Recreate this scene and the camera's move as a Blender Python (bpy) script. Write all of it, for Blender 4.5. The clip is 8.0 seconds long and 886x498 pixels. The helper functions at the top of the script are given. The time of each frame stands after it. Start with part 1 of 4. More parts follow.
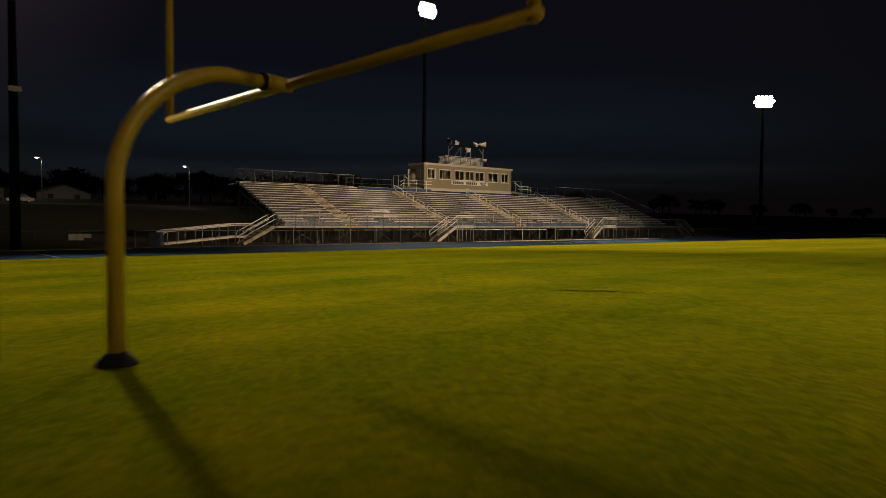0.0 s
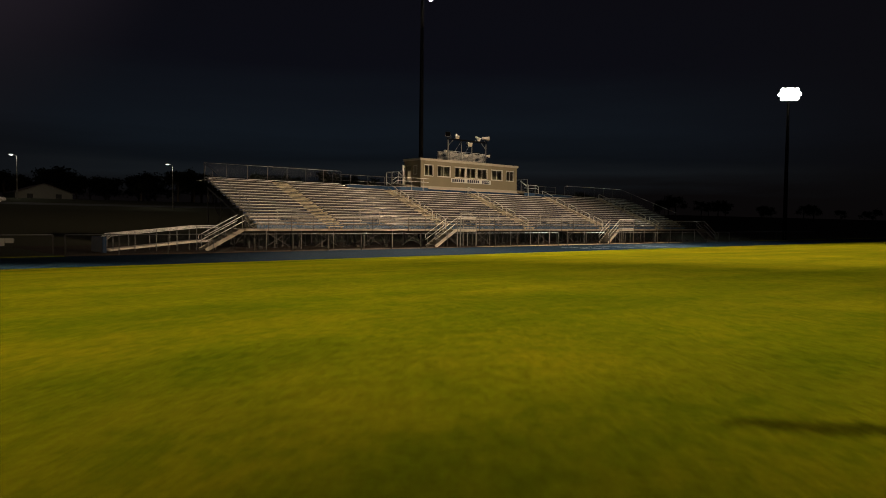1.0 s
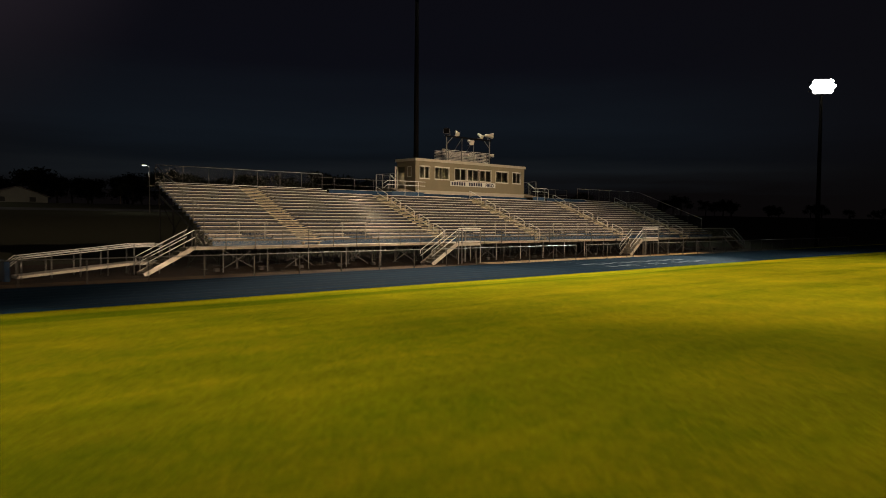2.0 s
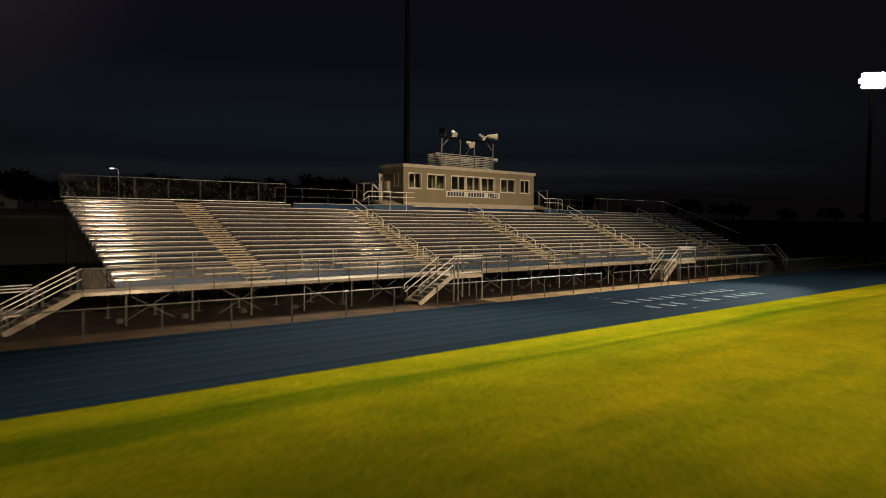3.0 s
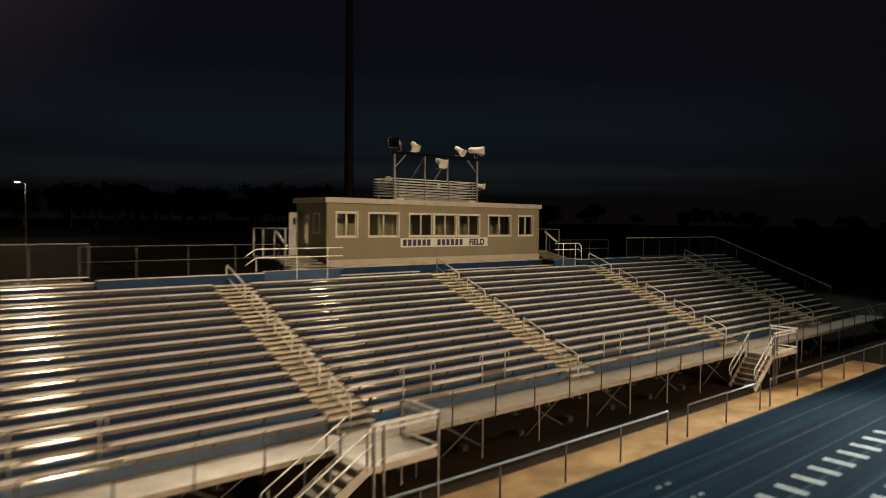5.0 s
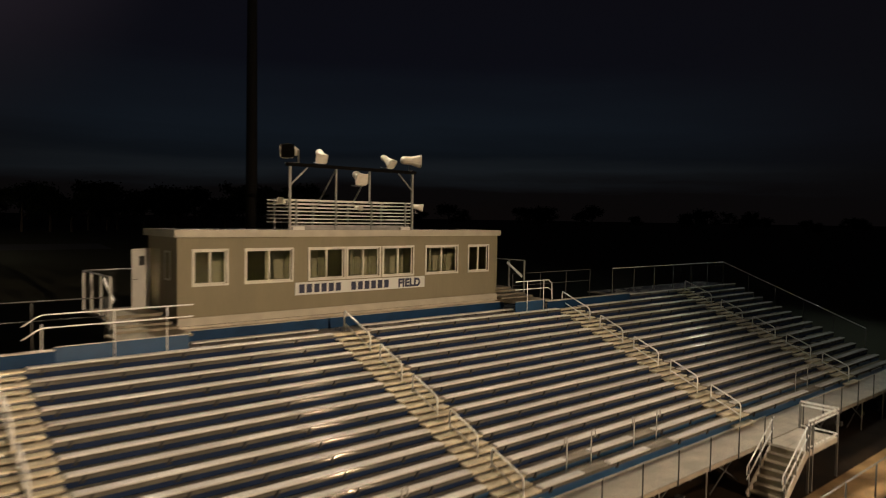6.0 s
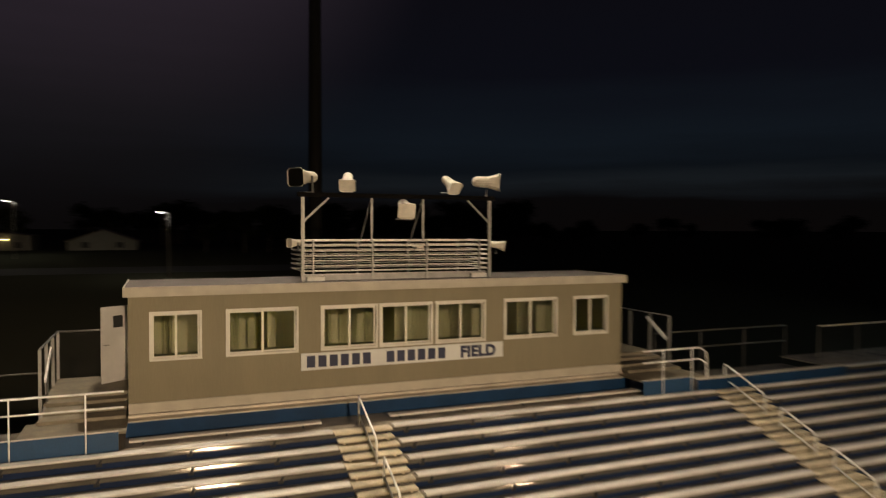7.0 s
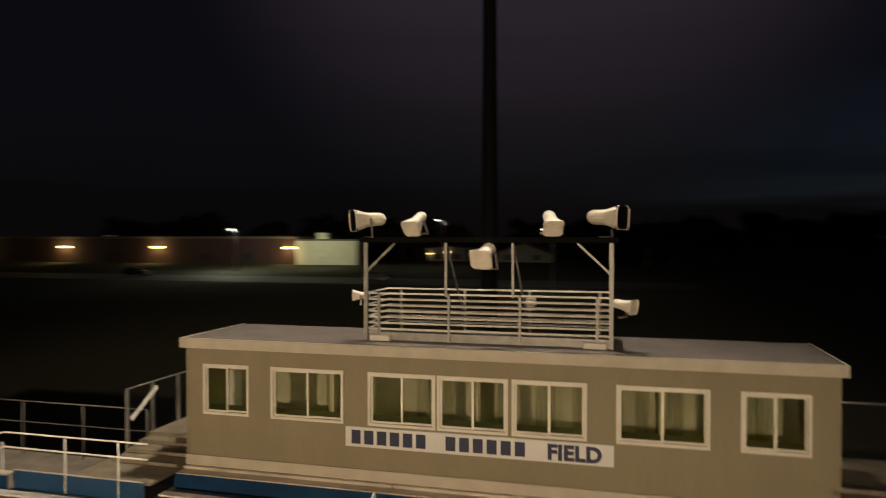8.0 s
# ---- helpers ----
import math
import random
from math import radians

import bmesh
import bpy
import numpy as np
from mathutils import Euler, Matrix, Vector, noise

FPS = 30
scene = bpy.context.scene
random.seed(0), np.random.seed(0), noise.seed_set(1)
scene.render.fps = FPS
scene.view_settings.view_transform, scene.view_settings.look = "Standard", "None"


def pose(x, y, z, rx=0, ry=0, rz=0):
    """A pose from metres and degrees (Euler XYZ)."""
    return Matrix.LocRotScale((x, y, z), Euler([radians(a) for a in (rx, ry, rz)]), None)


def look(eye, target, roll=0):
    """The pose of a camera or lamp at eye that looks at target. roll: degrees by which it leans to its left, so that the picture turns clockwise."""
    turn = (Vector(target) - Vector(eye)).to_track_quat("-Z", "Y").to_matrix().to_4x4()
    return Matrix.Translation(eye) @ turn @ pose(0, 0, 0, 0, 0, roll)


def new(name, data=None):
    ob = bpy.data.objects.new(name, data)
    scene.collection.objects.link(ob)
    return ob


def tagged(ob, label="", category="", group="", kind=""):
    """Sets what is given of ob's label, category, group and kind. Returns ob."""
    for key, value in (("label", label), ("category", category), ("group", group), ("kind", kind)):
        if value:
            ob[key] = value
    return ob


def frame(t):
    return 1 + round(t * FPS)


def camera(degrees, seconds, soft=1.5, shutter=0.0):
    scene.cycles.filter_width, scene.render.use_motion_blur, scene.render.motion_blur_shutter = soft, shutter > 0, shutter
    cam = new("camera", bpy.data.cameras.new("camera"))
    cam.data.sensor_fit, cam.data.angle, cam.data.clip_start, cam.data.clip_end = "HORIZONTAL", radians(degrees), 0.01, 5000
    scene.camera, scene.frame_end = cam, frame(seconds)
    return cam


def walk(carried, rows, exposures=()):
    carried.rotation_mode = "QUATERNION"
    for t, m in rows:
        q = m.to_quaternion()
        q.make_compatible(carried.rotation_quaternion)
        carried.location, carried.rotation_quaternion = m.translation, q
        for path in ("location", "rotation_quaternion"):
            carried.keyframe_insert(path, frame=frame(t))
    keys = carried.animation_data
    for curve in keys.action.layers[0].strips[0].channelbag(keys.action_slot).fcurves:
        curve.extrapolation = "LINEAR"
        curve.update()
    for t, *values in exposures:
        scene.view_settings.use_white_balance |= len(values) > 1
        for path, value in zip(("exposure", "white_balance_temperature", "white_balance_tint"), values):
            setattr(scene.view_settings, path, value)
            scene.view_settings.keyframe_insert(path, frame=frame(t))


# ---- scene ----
cam = camera(65.0, 8.0, 0.85, 0.5)
PATH = [
    (0, (-0.389, -0.67, 2.022), (0.92, 0.84, 1.939), 0.5),
    (0.5, (1.977, 2.17, 2.04), (3.288, 3.678, 1.958), 0.6),
    (1, (4.982, 5.295, 2.073), (6.291, 6.805, 1.994), 0.6),
    (1.5, (7.806, 8.532, 2.378), (9.117, 10.041, 2.299), 0.5),
    (2.8, (16.87, 18.505, 4.115), (18.186, 20.008, 4.029), 0.4),
    (3, (18.479, 20.001, 4.353), (19.789, 21.511, 4.272), 0.5),
    (3.5, (22.184, 23.952, 5.196), (23.493, 25.461, 5.115), 0.5),
    (4, (25.866, 27.736, 6.0), (27.177, 29.244, 5.919), 0.5),
    (4.5, (29.729, 31.072, 6.761), (31.038, 32.582, 6.684), 0.5),
    (4.7, (31.038, 32.099, 6.991), (32.348, 33.609, 6.917), 0.5),
    (5.8, (40.403, 38.036, 8.864), (41.718, 39.54, 8.773), 0.9),
    (6, (41.848, 38.689, 9.027), (43.158, 40.198, 8.94), 0.9),
    (6.5, (46.272, 40.622, 9.492), (47.459, 42.23, 9.422), 0.5),
    (7, (50.651, 42.348, 9.964), (51.398, 44.203, 9.908), 0.2),
    (7.5, (55.6, 43.989, 10.43), (55.796, 45.979, 10.394), 0.0),
    (8, (60.12, 45.963, 10.971), (59.615, 47.898, 10.937), -0.0),
]
walk(cam, [(t, look(eye, target, roll)) for t, eye, target, roll in PATH])

# ---- night sky ----
# black-blue overhead, a teal afterglow low in one quarter, a ragged bank of cloud along the horizon
world = bpy.data.worlds.new("night_sky")
scene.world = world
world.use_nodes = True
wn, wl = world.node_tree.nodes, world.node_tree.links
wn.clear()
w_out = wn.new("ShaderNodeOutputWorld")
w_bg = wn.new("ShaderNodeBackground")
w_tc = wn.new("ShaderNodeTexCoord")
w_sep = wn.new("ShaderNodeSeparateXYZ")
w_map = wn.new("ShaderNodeMapping")
w_map.inputs["Scale"].default_value = (1.0, 1.0, 11.0)
w_noise = wn.new("ShaderNodeTexNoise")
w_noise.inputs["Scale"].default_value, w_noise.inputs["Detail"].default_value = 2.6, 6.0
wl.new(w_tc.outputs["Generated"], w_sep.inputs[0])
wl.new(w_tc.outputs["Generated"], w_map.inputs[0])
wl.new(w_map.outputs[0], w_noise.inputs["Vector"])
w_rag = wn.new("ShaderNodeMath")
w_rag.operation = "MULTIPLY_ADD"
w_rag.inputs[1].default_value = 0.075
wl.new(w_noise.outputs[0], w_rag.inputs[0])
w_off = wn.new("ShaderNodeMath")
w_off.operation = "SUBTRACT"
w_off.inputs[1].default_value = 0.0375
wl.new(w_sep.outputs["Z"], w_off.inputs[0])
wl.new(w_off.outputs[0], w_rag.inputs[2])


def sky_ramp(source, stops):
    r = wn.new("ShaderNodeValToRGB")
    els = r.color_ramp.elements
    while len(els) < len(stops):
        els.new(0.5)
    for el, (at, colour) in zip(els, stops):
        el.position, el.color = at, (*colour, 1)
    wl.new(source, r.inputs[0])
    return r.outputs[0]


def sky_toward(direction, low, high):
    d = wn.new("ShaderNodeVectorMath")
    d.operation = "DOT_PRODUCT"
    d.inputs[1].default_value = direction
    wl.new(w_tc.outputs["Generated"], d.inputs[0])
    m = wn.new("ShaderNodeMapRange")
    m.interpolation_type = "SMOOTHSTEP"
    m.inputs[1].default_value, m.inputs[2].default_value = low, high
    wl.new(d.outputs["Value"], m.inputs[0])
    return m.outputs[0]


def sky_mix(fac, a, b):
    m = wn.new("ShaderNodeMix")
    m.data_type = "RGBA"
    wl.new(fac, m.inputs[0])
    wl.new(a, m.inputs[6])
    wl.new(b, m.inputs[7])
    return m.outputs[2]


w_dark = sky_ramp(w_rag.outputs[0], ((0.0, (0.0026, 0.0021, 0.0022)), (0.06, (0.0026, 0.0023, 0.0026)), (0.12, (0.0034, 0.0034, 0.0046)), (0.40, (0.0036, 0.0032, 0.0050)), (1.0, (0.0040, 0.0030, 0.0046))))
w_teal = sky_ramp(w_rag.outputs[0], ((0.0, (0.0026, 0.0019, 0.0018)), (0.035, (0.0024, 0.0020, 0.0021)), (0.062, (0.0070, 0.0088, 0.0108)), (0.088, (0.0036, 0.0050, 0.0070)), (0.125, (0.0050, 0.0074, 0.0110)), (0.22, (0.0033, 0.0036, 0.0062)), (0.42, (0.0036, 0.0030, 0.0047)), (1.0, (0.0040, 0.0030, 0.0046))))
# purple glow added to the sky in place of floodlight glare
w_glare = sky_ramp(w_rag.outputs[0], ((0.0, (0.0060, 0.0048, 0.0050)), (0.10, (0.0085, 0.0075, 0.0085)), (0.35, (0.0230, 0.0165, 0.0235)), (1.0, (0.0150, 0.0100, 0.0145))))
w_sum = sky_mix(sky_toward((0.574, 0.819, 0.0), 0.74, 1.0), w_dark, w_teal)
w_sum = sky_mix(sky_toward((-0.11, 0.90, 0.423), 0.89, 1.0), w_sum, w_glare)
wl.new(w_sum, w_bg.inputs[0])
w_bg.inputs[1].default_value = 1.05
wl.new(w_bg.outputs[0], w_out.inputs[0])

# floodlight poles: place of the foot, height of the lamps, power, aim on the field
POLES = [
    (7.6, 48.0, 20.3, (1.0, 0.84, 0.50), [(36000, (-3, 7), 70), (95000, (9, 28), 56)]),
    (55.9, 68.1, 28.4, (1.0, 0.88, 0.68), [(124000, (31, 33), 37), (36000, (86, 12), 60), (30000, (51, 43), 96), (24000, (68, 36), 38)]),
    (105.4, 47.8, 20.3, (0.86, 1.0, 0.93), [(22000, (72, 16), 62), (200000, (54.5, 41.0), 17.5), (5000, (78, 54), 60), (3000, (100, 72), 84)]),
    (7.6, -34.0, 20.3, (1.0, 0.76, 0.50), [(6000, (14, 34), 60)]),
    (58.6, -54.0, 28.4, (1.0, 0.74, 0.49), [(312000, (49.5, 20.5), 38), (10000, (40, 54), 40)]),
    (104.0, -34.0, 20.3, (1.0, 0.74, 0.50), [(26000, (46, 50), 42)]),
]
for px, py, ph, hue, beams in POLES:
    for watts, aim, cone in beams:
        lamp = bpy.data.lights.new("flood_light", "SPOT")
        lamp.energy, lamp.color, lamp.shadow_soft_size = watts, hue, 0.9
        lamp.spot_size, lamp.spot_blend = radians(cone), 0.7
        ob = new("flood_light", lamp)
        d = (Vector((aim[0], aim[1], 0)) - Vector((px, py, ph))).normalized()
        ob.matrix_world = look((px + d.x * 1.3, py + d.y * 1.3, ph), (aim[0], aim[1], 0))
scene.view_settings.exposure = 0.0


# ---- materials ----
def nodes_of(mat):
    return mat.node_tree.nodes, mat.node_tree.links


def material(name, colour, rough=0.6, metal=0.0, vary=0.25, scale=3.0, fine=60.0, bump=0.1, tint=None, spec=0.5, island=0.0, aniso=0.0, stretch=(1, 1, 1), wear=0.1):
    """A surface with colour varied at two scales, fine relief, and some difference from piece to piece."""
    mat = bpy.data.materials.new(name)
    mat.use_nodes = True
    n, l = nodes_of(mat)
    b = n["Principled BSDF"]
    mp = n.new("ShaderNodeMapping")
    mp.inputs["Scale"].default_value = stretch
    geo = n.new("ShaderNodeNewGeometry")
    l.new(geo.outputs["Position"], mp.inputs[0])
    big = n.new("ShaderNodeTexNoise")
    big.inputs["Scale"].default_value, big.inputs["Detail"].default_value = scale, 6.0
    small = n.new("ShaderNodeTexNoise")
    small.inputs["Scale"].default_value, small.inputs["Detail"].default_value = fine, 4.0
    l.new(mp.outputs[0], big.inputs["Vector"])
    l.new(mp.outputs[0], small.inputs["Vector"])
    ramp = n.new("ShaderNodeValToRGB")
    t = tint or [c * (1 - vary) for c in colour]
    e = ramp.color_ramp.elements
    e[0].position, e[0].color = 0.35, (*t, 1)
    e[1].position, e[1].color = 0.65, (*colour, 1)
    l.new(big.outputs[0], ramp.inputs[0])
    mul = n.new("ShaderNodeMix")
    mul.data_type, mul.blend_type = "RGBA", "MULTIPLY"
    mul.inputs[0].default_value = vary
    l.new(ramp.outputs[0], mul.inputs[6])
    fr = n.new("ShaderNodeValToRGB")
    fr.color_ramp.elements[0].position, fr.color_ramp.elements[1].position = 0.3, 0.7
    fr.color_ramp.elements[0].color = (0.35, 0.35, 0.35, 1)
    l.new(small.outputs[0], fr.inputs[0])
    l.new(fr.outputs[0], mul.inputs[7])
    out = mul.outputs[2]
    if island:
        info = n.new("ShaderNodeObjectInfo")
        mr = n.new("ShaderNodeMapRange")
        mr.inputs[3].default_value, mr.inputs[4].default_value = 1 - island, 1 + island
        l.new(info.outputs["Random"], mr.inputs[0])
        hsv = n.new("ShaderNodeHueSaturation")
        l.new(mr.outputs[0], hsv.inputs["Value"])
        l.new(out, hsv.inputs["Color"])
        out = hsv.outputs[0]
    l.new(out, b.inputs["Base Color"])
    b.inputs["Metallic"].default_value = metal
    rr = n.new("ShaderNodeMapRange")
    rr.inputs[3].default_value, rr.inputs[4].default_value = max(0.05, rough - wear), min(1, rough + wear)
    l.new(big.outputs[0], rr.inputs[0])
    l.new(rr.outputs[0], b.inputs["Roughness"])
    b.inputs["Specular IOR Level"].default_value = spec
    if aniso:
        tg = n.new("ShaderNodeTangent")
        tg.direction_type, tg.axis = "RADIAL", "X"
        l.new(tg.outputs[0], b.inputs["Tangent"])
        b.inputs["Anisotropic"].default_value = aniso
    if bump:
        bp = n.new("ShaderNodeBump")
        bp.inputs["Strength"].default_value, bp.inputs["Distance"].default_value = bump, 0.02
        l.new(small.outputs[0], bp.inputs["Height"])
        l.new(bp.outputs[0], b.inputs["Normal"])
    return mat


def glowing(name, colour, strength):
    mat = bpy.data.materials.new(name)
    mat.use_nodes = True
    n = mat.node_tree.nodes
    b = n["Principled BSDF"]
    b.inputs["Base Color"].default_value = (*[min(1, c) for c in colour], 1)
    b.inputs["Emission Color"].default_value = (*colour, 1)
    b.inputs["Emission Strength"].default_value = strength
    return mat


def mesh_wire(name, colour, cover):
    """Woven chain-link: diamonds of wire with open holes."""
    mat = bpy.data.materials.new(name)
    mat.use_nodes = True
    n, l = nodes_of(mat)
    b = n["Principled BSDF"]
    b.inputs["Base Color"].default_value = (*colour, 1)
    b.inputs["Metallic"].default_value, b.inputs["Roughness"].default_value = 0.6, 0.5
    geo = n.new("ShaderNodeNewGeometry")
    sep = n.new("ShaderNodeSeparateXYZ")
    l.new(geo.outputs["Position"], sep.inputs[0])
    s = n.new("ShaderNodeMath")
    l.new(sep.outputs["X"], s.inputs[0])
    l.new(sep.outputs["Y"], s.inputs[1])
    found = []
    for sign in ("ADD", "SUBTRACT"):
        a = n.new("ShaderNodeMath")
        a.operation = sign
        l.new(s.outputs[0], a.inputs[0])
        l.new(sep.outputs["Z"], a.inputs[1])
        m = n.new("ShaderNodeMath")
        m.operation = "PINGPONG"
        m.inputs[1].default_value = 0.036
        l.new(a.outputs[0], m.inputs[0])
        c = n.new("ShaderNodeMath")
        c.operation = "LESS_THAN"
        c.inputs[1].default_value = 0.036 * cover
        l.new(m.outputs[0], c.inputs[0])
        found.append(c)
    mx = n.new("ShaderNodeMath")
    mx.operation = "MAXIMUM"
    l.new(found[0].outputs[0], mx.inputs[0])
    l.new(found[1].outputs[0], mx.inputs[1])
    l.new(mx.outputs[0], b.inputs["Alpha"])
    return mat


def glass_pane(name):
    mat = bpy.data.materials.new(name)
    mat.use_nodes = True
    n = mat.node_tree.nodes
    b = n["Principled BSDF"]
    b.inputs["Base Color"].default_value = (0.84, 0.86, 0.76, 1)
    b.inputs["Roughness"].default_value = 0.02
    b.inputs["IOR"].default_value = 1.45
    b.inputs["Transmission Weight"].default_value = 1.0
    return mat


def grass_material():
    """Mown turf with worn patches, and plain dark grey-green ground beyond the track."""
    mat = material("lawn", (0.070, 0.0585, 0.0017), 1.0, 0, 0.45, 0.35, 14.0, 0.4, tint=(0.054, 0.0480, 0.0017), spec=0.0)
    n, l = nodes_of(mat)
    b = n["Principled BSDF"]
    b.inputs["Sheen Roughness"].default_value = 0.34
    geo = n.new("ShaderNodeNewGeometry")
    out = b.inputs["Base Color"].links[0].from_socket
    for size, lo, hi, dark in ((0.11, 0.38, 0.60, 0.84), (0.55, 0.38, 0.58, 0.88), (1.7, 0.38, 0.56, 0.88), (6.0, 0.40, 0.56, 0.78)):
        worn = n.new("ShaderNodeTexNoise")
        worn.inputs["Scale"].default_value, worn.inputs["Detail"].default_value = size, 7.0
        l.new(geo.outputs["Position"], worn.inputs["Vector"])
        ramp = n.new("ShaderNodeValToRGB")
        ramp.color_ramp.elements[0].position, ramp.color_ramp.elements[0].color = lo, (dark, dark * 1.07, dark, 1)
        ramp.color_ramp.elements[1].position, ramp.color_ramp.elements[1].color = hi, (1.0, 1.0, 1.0, 1)
        l.new(worn.outputs[0], ramp.inputs[0])
        mul = n.new("ShaderNodeMix")
        mul.data_type, mul.blend_type = "RGBA", "MULTIPLY"
        mul.inputs[0].default_value = 1.0
        l.new(out, mul.inputs[6])
        l.new(ramp.outputs[0], mul.inputs[7])
        out = mul.outputs[2]
    # mowing streaks run along the field
    run = n.new("ShaderNodeMapping")
    run.inputs["Scale"].default_value = (0.05, 0.5, 1.0)
    l.new(geo.outputs["Position"], run.inputs[0])
    streak = n.new("ShaderNodeTexNoise")
    streak.inputs["Scale"].default_value, streak.inputs["Detail"].default_value = 1.0, 5.0
    l.new(run.outputs[0], streak.inputs["Vector"])
    ramp = n.new("ShaderNodeValToRGB")
    ramp.color_ramp.elements[0].position, ramp.color_ramp.elements[0].color = 0.42, (0.76, 0.84, 0.8, 1)
    ramp.color_ramp.elements[1].position, ramp.color_ramp.elements[1].color = 0.56, (1.0, 1.0, 1.0, 1)
    l.new(streak.outputs[0], ramp.inputs[0])
    mul = n.new("ShaderNodeMix")
    mul.data_type, mul.blend_type = "RGBA", "MULTIPLY"
    mul.inputs[0].default_value = 1.0
    l.new(out, mul.inputs[6])
    l.new(ramp.outputs[0], mul.inputs[7])
    out = mul.outputs[2]
    sep = n.new("ShaderNodeSeparateXYZ")
    l.new(geo.outputs["Position"], sep.inputs[0])
    # a strip of longer, greener grass runs ragged along the edge of the field
    sway = n.new("ShaderNodeMath")
    sway.operation = "MULTIPLY_ADD"
    sway.inputs[1].default_value = 5.0
    l.new(streak.outputs[0], sway.inputs[0])
    l.new(sep.outputs["Y"], sway.inputs[2])
    strip = n.new("ShaderNodeValToRGB")
    els = strip.color_ramp.elements
    els.new(0.5)
    for el, at, c in zip(els, (0.30, 0.5, 0.66), ((1, 1, 1, 1), (0.46, 0.62, 0.6, 1), (1, 1, 1, 1))):
        el.position, el.color = at, c
    cross = n.new("ShaderNodeMapRange")
    cross.inputs[1].default_value, cross.inputs[2].default_value = 34.3, 39.3
    l.new(sway.outputs[0], cross.inputs[0])
    l.new(cross.outputs[0], strip.inputs[0])
    mul = n.new("ShaderNodeMix")
    mul.data_type, mul.blend_type = "RGBA", "MULTIPLY"
    mul.inputs[0].default_value = 1.0
    l.new(out, mul.inputs[6])
    l.new(strip.outputs[0], mul.inputs[7])
    out = mul.outputs[2]
    # one bare, torn patch of turf
    place = n.new("ShaderNodeMapping")
    place.inputs["Location"].default_value = (9.81, 6.94, 0.76)
    place.inputs["Rotation"].default_value = (0, 0, radians(-52))
    place.vector_type = "TEXTURE"
    place.inputs["Scale"].default_value = (0.95, 0.27, 1000.0)
    l.new(geo.outputs["Position"], place.inputs[0])
    dist = n.new("ShaderNodeVectorMath")
    dist.operation = "LENGTH"
    l.new(place.outputs[0], dist.inputs[0])
    edge = n.new("ShaderNodeMath")
    edge.operation = "MULTIPLY_ADD"
    edge.inputs[1].default_value = 1.4
    l.new(worn.outputs[0], edge.inputs[0])
    l.new(dist.outputs["Value"], edge.inputs[2])
    bare = n.new("ShaderNodeValToRGB")
    bare.color_ramp.elements[0].position, bare.color_ramp.elements[0].color = 0.55, (0.36, 0.36, 0.5, 1)
    bare.color_ramp.elements[1].position, bare.color_ramp.elements[1].color = 0.80, (1, 1, 1, 1)
    half = n.new("ShaderNodeMath")
    half.operation = "MULTIPLY"
    half.inputs[1].default_value = 0.5
    l.new(edge.outputs[0], half.inputs[0])
    l.new(half.outputs[0], bare.inputs[0])
    mul = n.new("ShaderNodeMix")
    mul.data_type, mul.blend_type = "RGBA", "MULTIPLY"
    mul.inputs[0].default_value = 1.0
    l.new(out, mul.inputs[6])
    l.new(bare.outputs[0], mul.inputs[7])
    out = mul.outputs[2]
    far = n.new("ShaderNodeMapRange")
    far.inputs[1].default_value, far.inputs[2].default_value = 46.15, 47.6
    l.new(sep.outputs["Y"], far.inputs[0])
    soft = n.new("ShaderNodeMapRange")
    soft.inputs[3].default_value, soft.inputs[4].default_value = 0.85, 0.0
    l.new(far.outputs[0], soft.inputs[0])
    l.new(soft.outputs[0], b.inputs["Sheen Weight"])
    rough = n.new("ShaderNodeMix")
    rough.data_type = "RGBA"
    l.new(far.outputs[0], rough.inputs[0])
    l.new(out, rough.inputs[6])
    rough.inputs[7].default_value = (0.065, 0.066, 0.048, 1)
    l.new(rough.outputs[2], b.inputs["Base Color"])
    tips = n.new("ShaderNodeVectorMath")
    tips.operation = "SCALE"
    tips.inputs["Scale"].default_value = 14.0
    l.new(out, tips.inputs[0])
    l.new(tips.outputs[0], b.inputs["Sheen Tint"])
    return mat


M_GRASS = grass_material()
M_TRACK = material("blue_track", (0.0082, 0.0240, 0.044), 0.85, 0, 0.35, 1.5, 40, 0.25, tint=(0.0042, 0.0122, 0.0235), spec=0.012, stretch=(0.03, 1, 1))
M_LINE = material("lane_paint", (0.030, 0.049, 0.070), 0.8, 0, 0.5, 1.2, 30, 0.1, spec=0.03)
M_MARK = material("worn_white_paint", (0.175, 0.185, 0.195), 0.7, 0, 0.6, 3.0, 25, 0.1, tint=(0.055, 0.065, 0.078))
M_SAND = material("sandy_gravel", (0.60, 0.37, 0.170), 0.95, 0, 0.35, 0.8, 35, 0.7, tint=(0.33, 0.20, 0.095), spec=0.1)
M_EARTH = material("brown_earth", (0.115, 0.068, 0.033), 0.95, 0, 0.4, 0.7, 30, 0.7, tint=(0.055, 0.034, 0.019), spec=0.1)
# soil colour halved to hold the shadow of the deck
M_SOIL = material("shade_dark_soil", (0.046, 0.028, 0.015), 0.95, 0, 0.4, 0.6, 30, 0.7, tint=(0.024, 0.016, 0.010), spec=0.1)
M_ALU = material("ribbed_aluminium", (0.84, 0.785, 0.72), 0.16, 0.04, 0.25, 1.6, 50, 0.01, island=0.10, aniso=0.95, stretch=(0.3, 1, 1), wear=0.03, spec=0.33)
# tread metal in a darker copy that carries the shade beneath the seats
M_FOOT = material("dull_shaded_plank", (0.44, 0.375, 0.295), 0.20, 0.15, 0.3, 1.4, 40, 0.015, island=0.10, aniso=0.95, wear=0.03, spec=0.4)
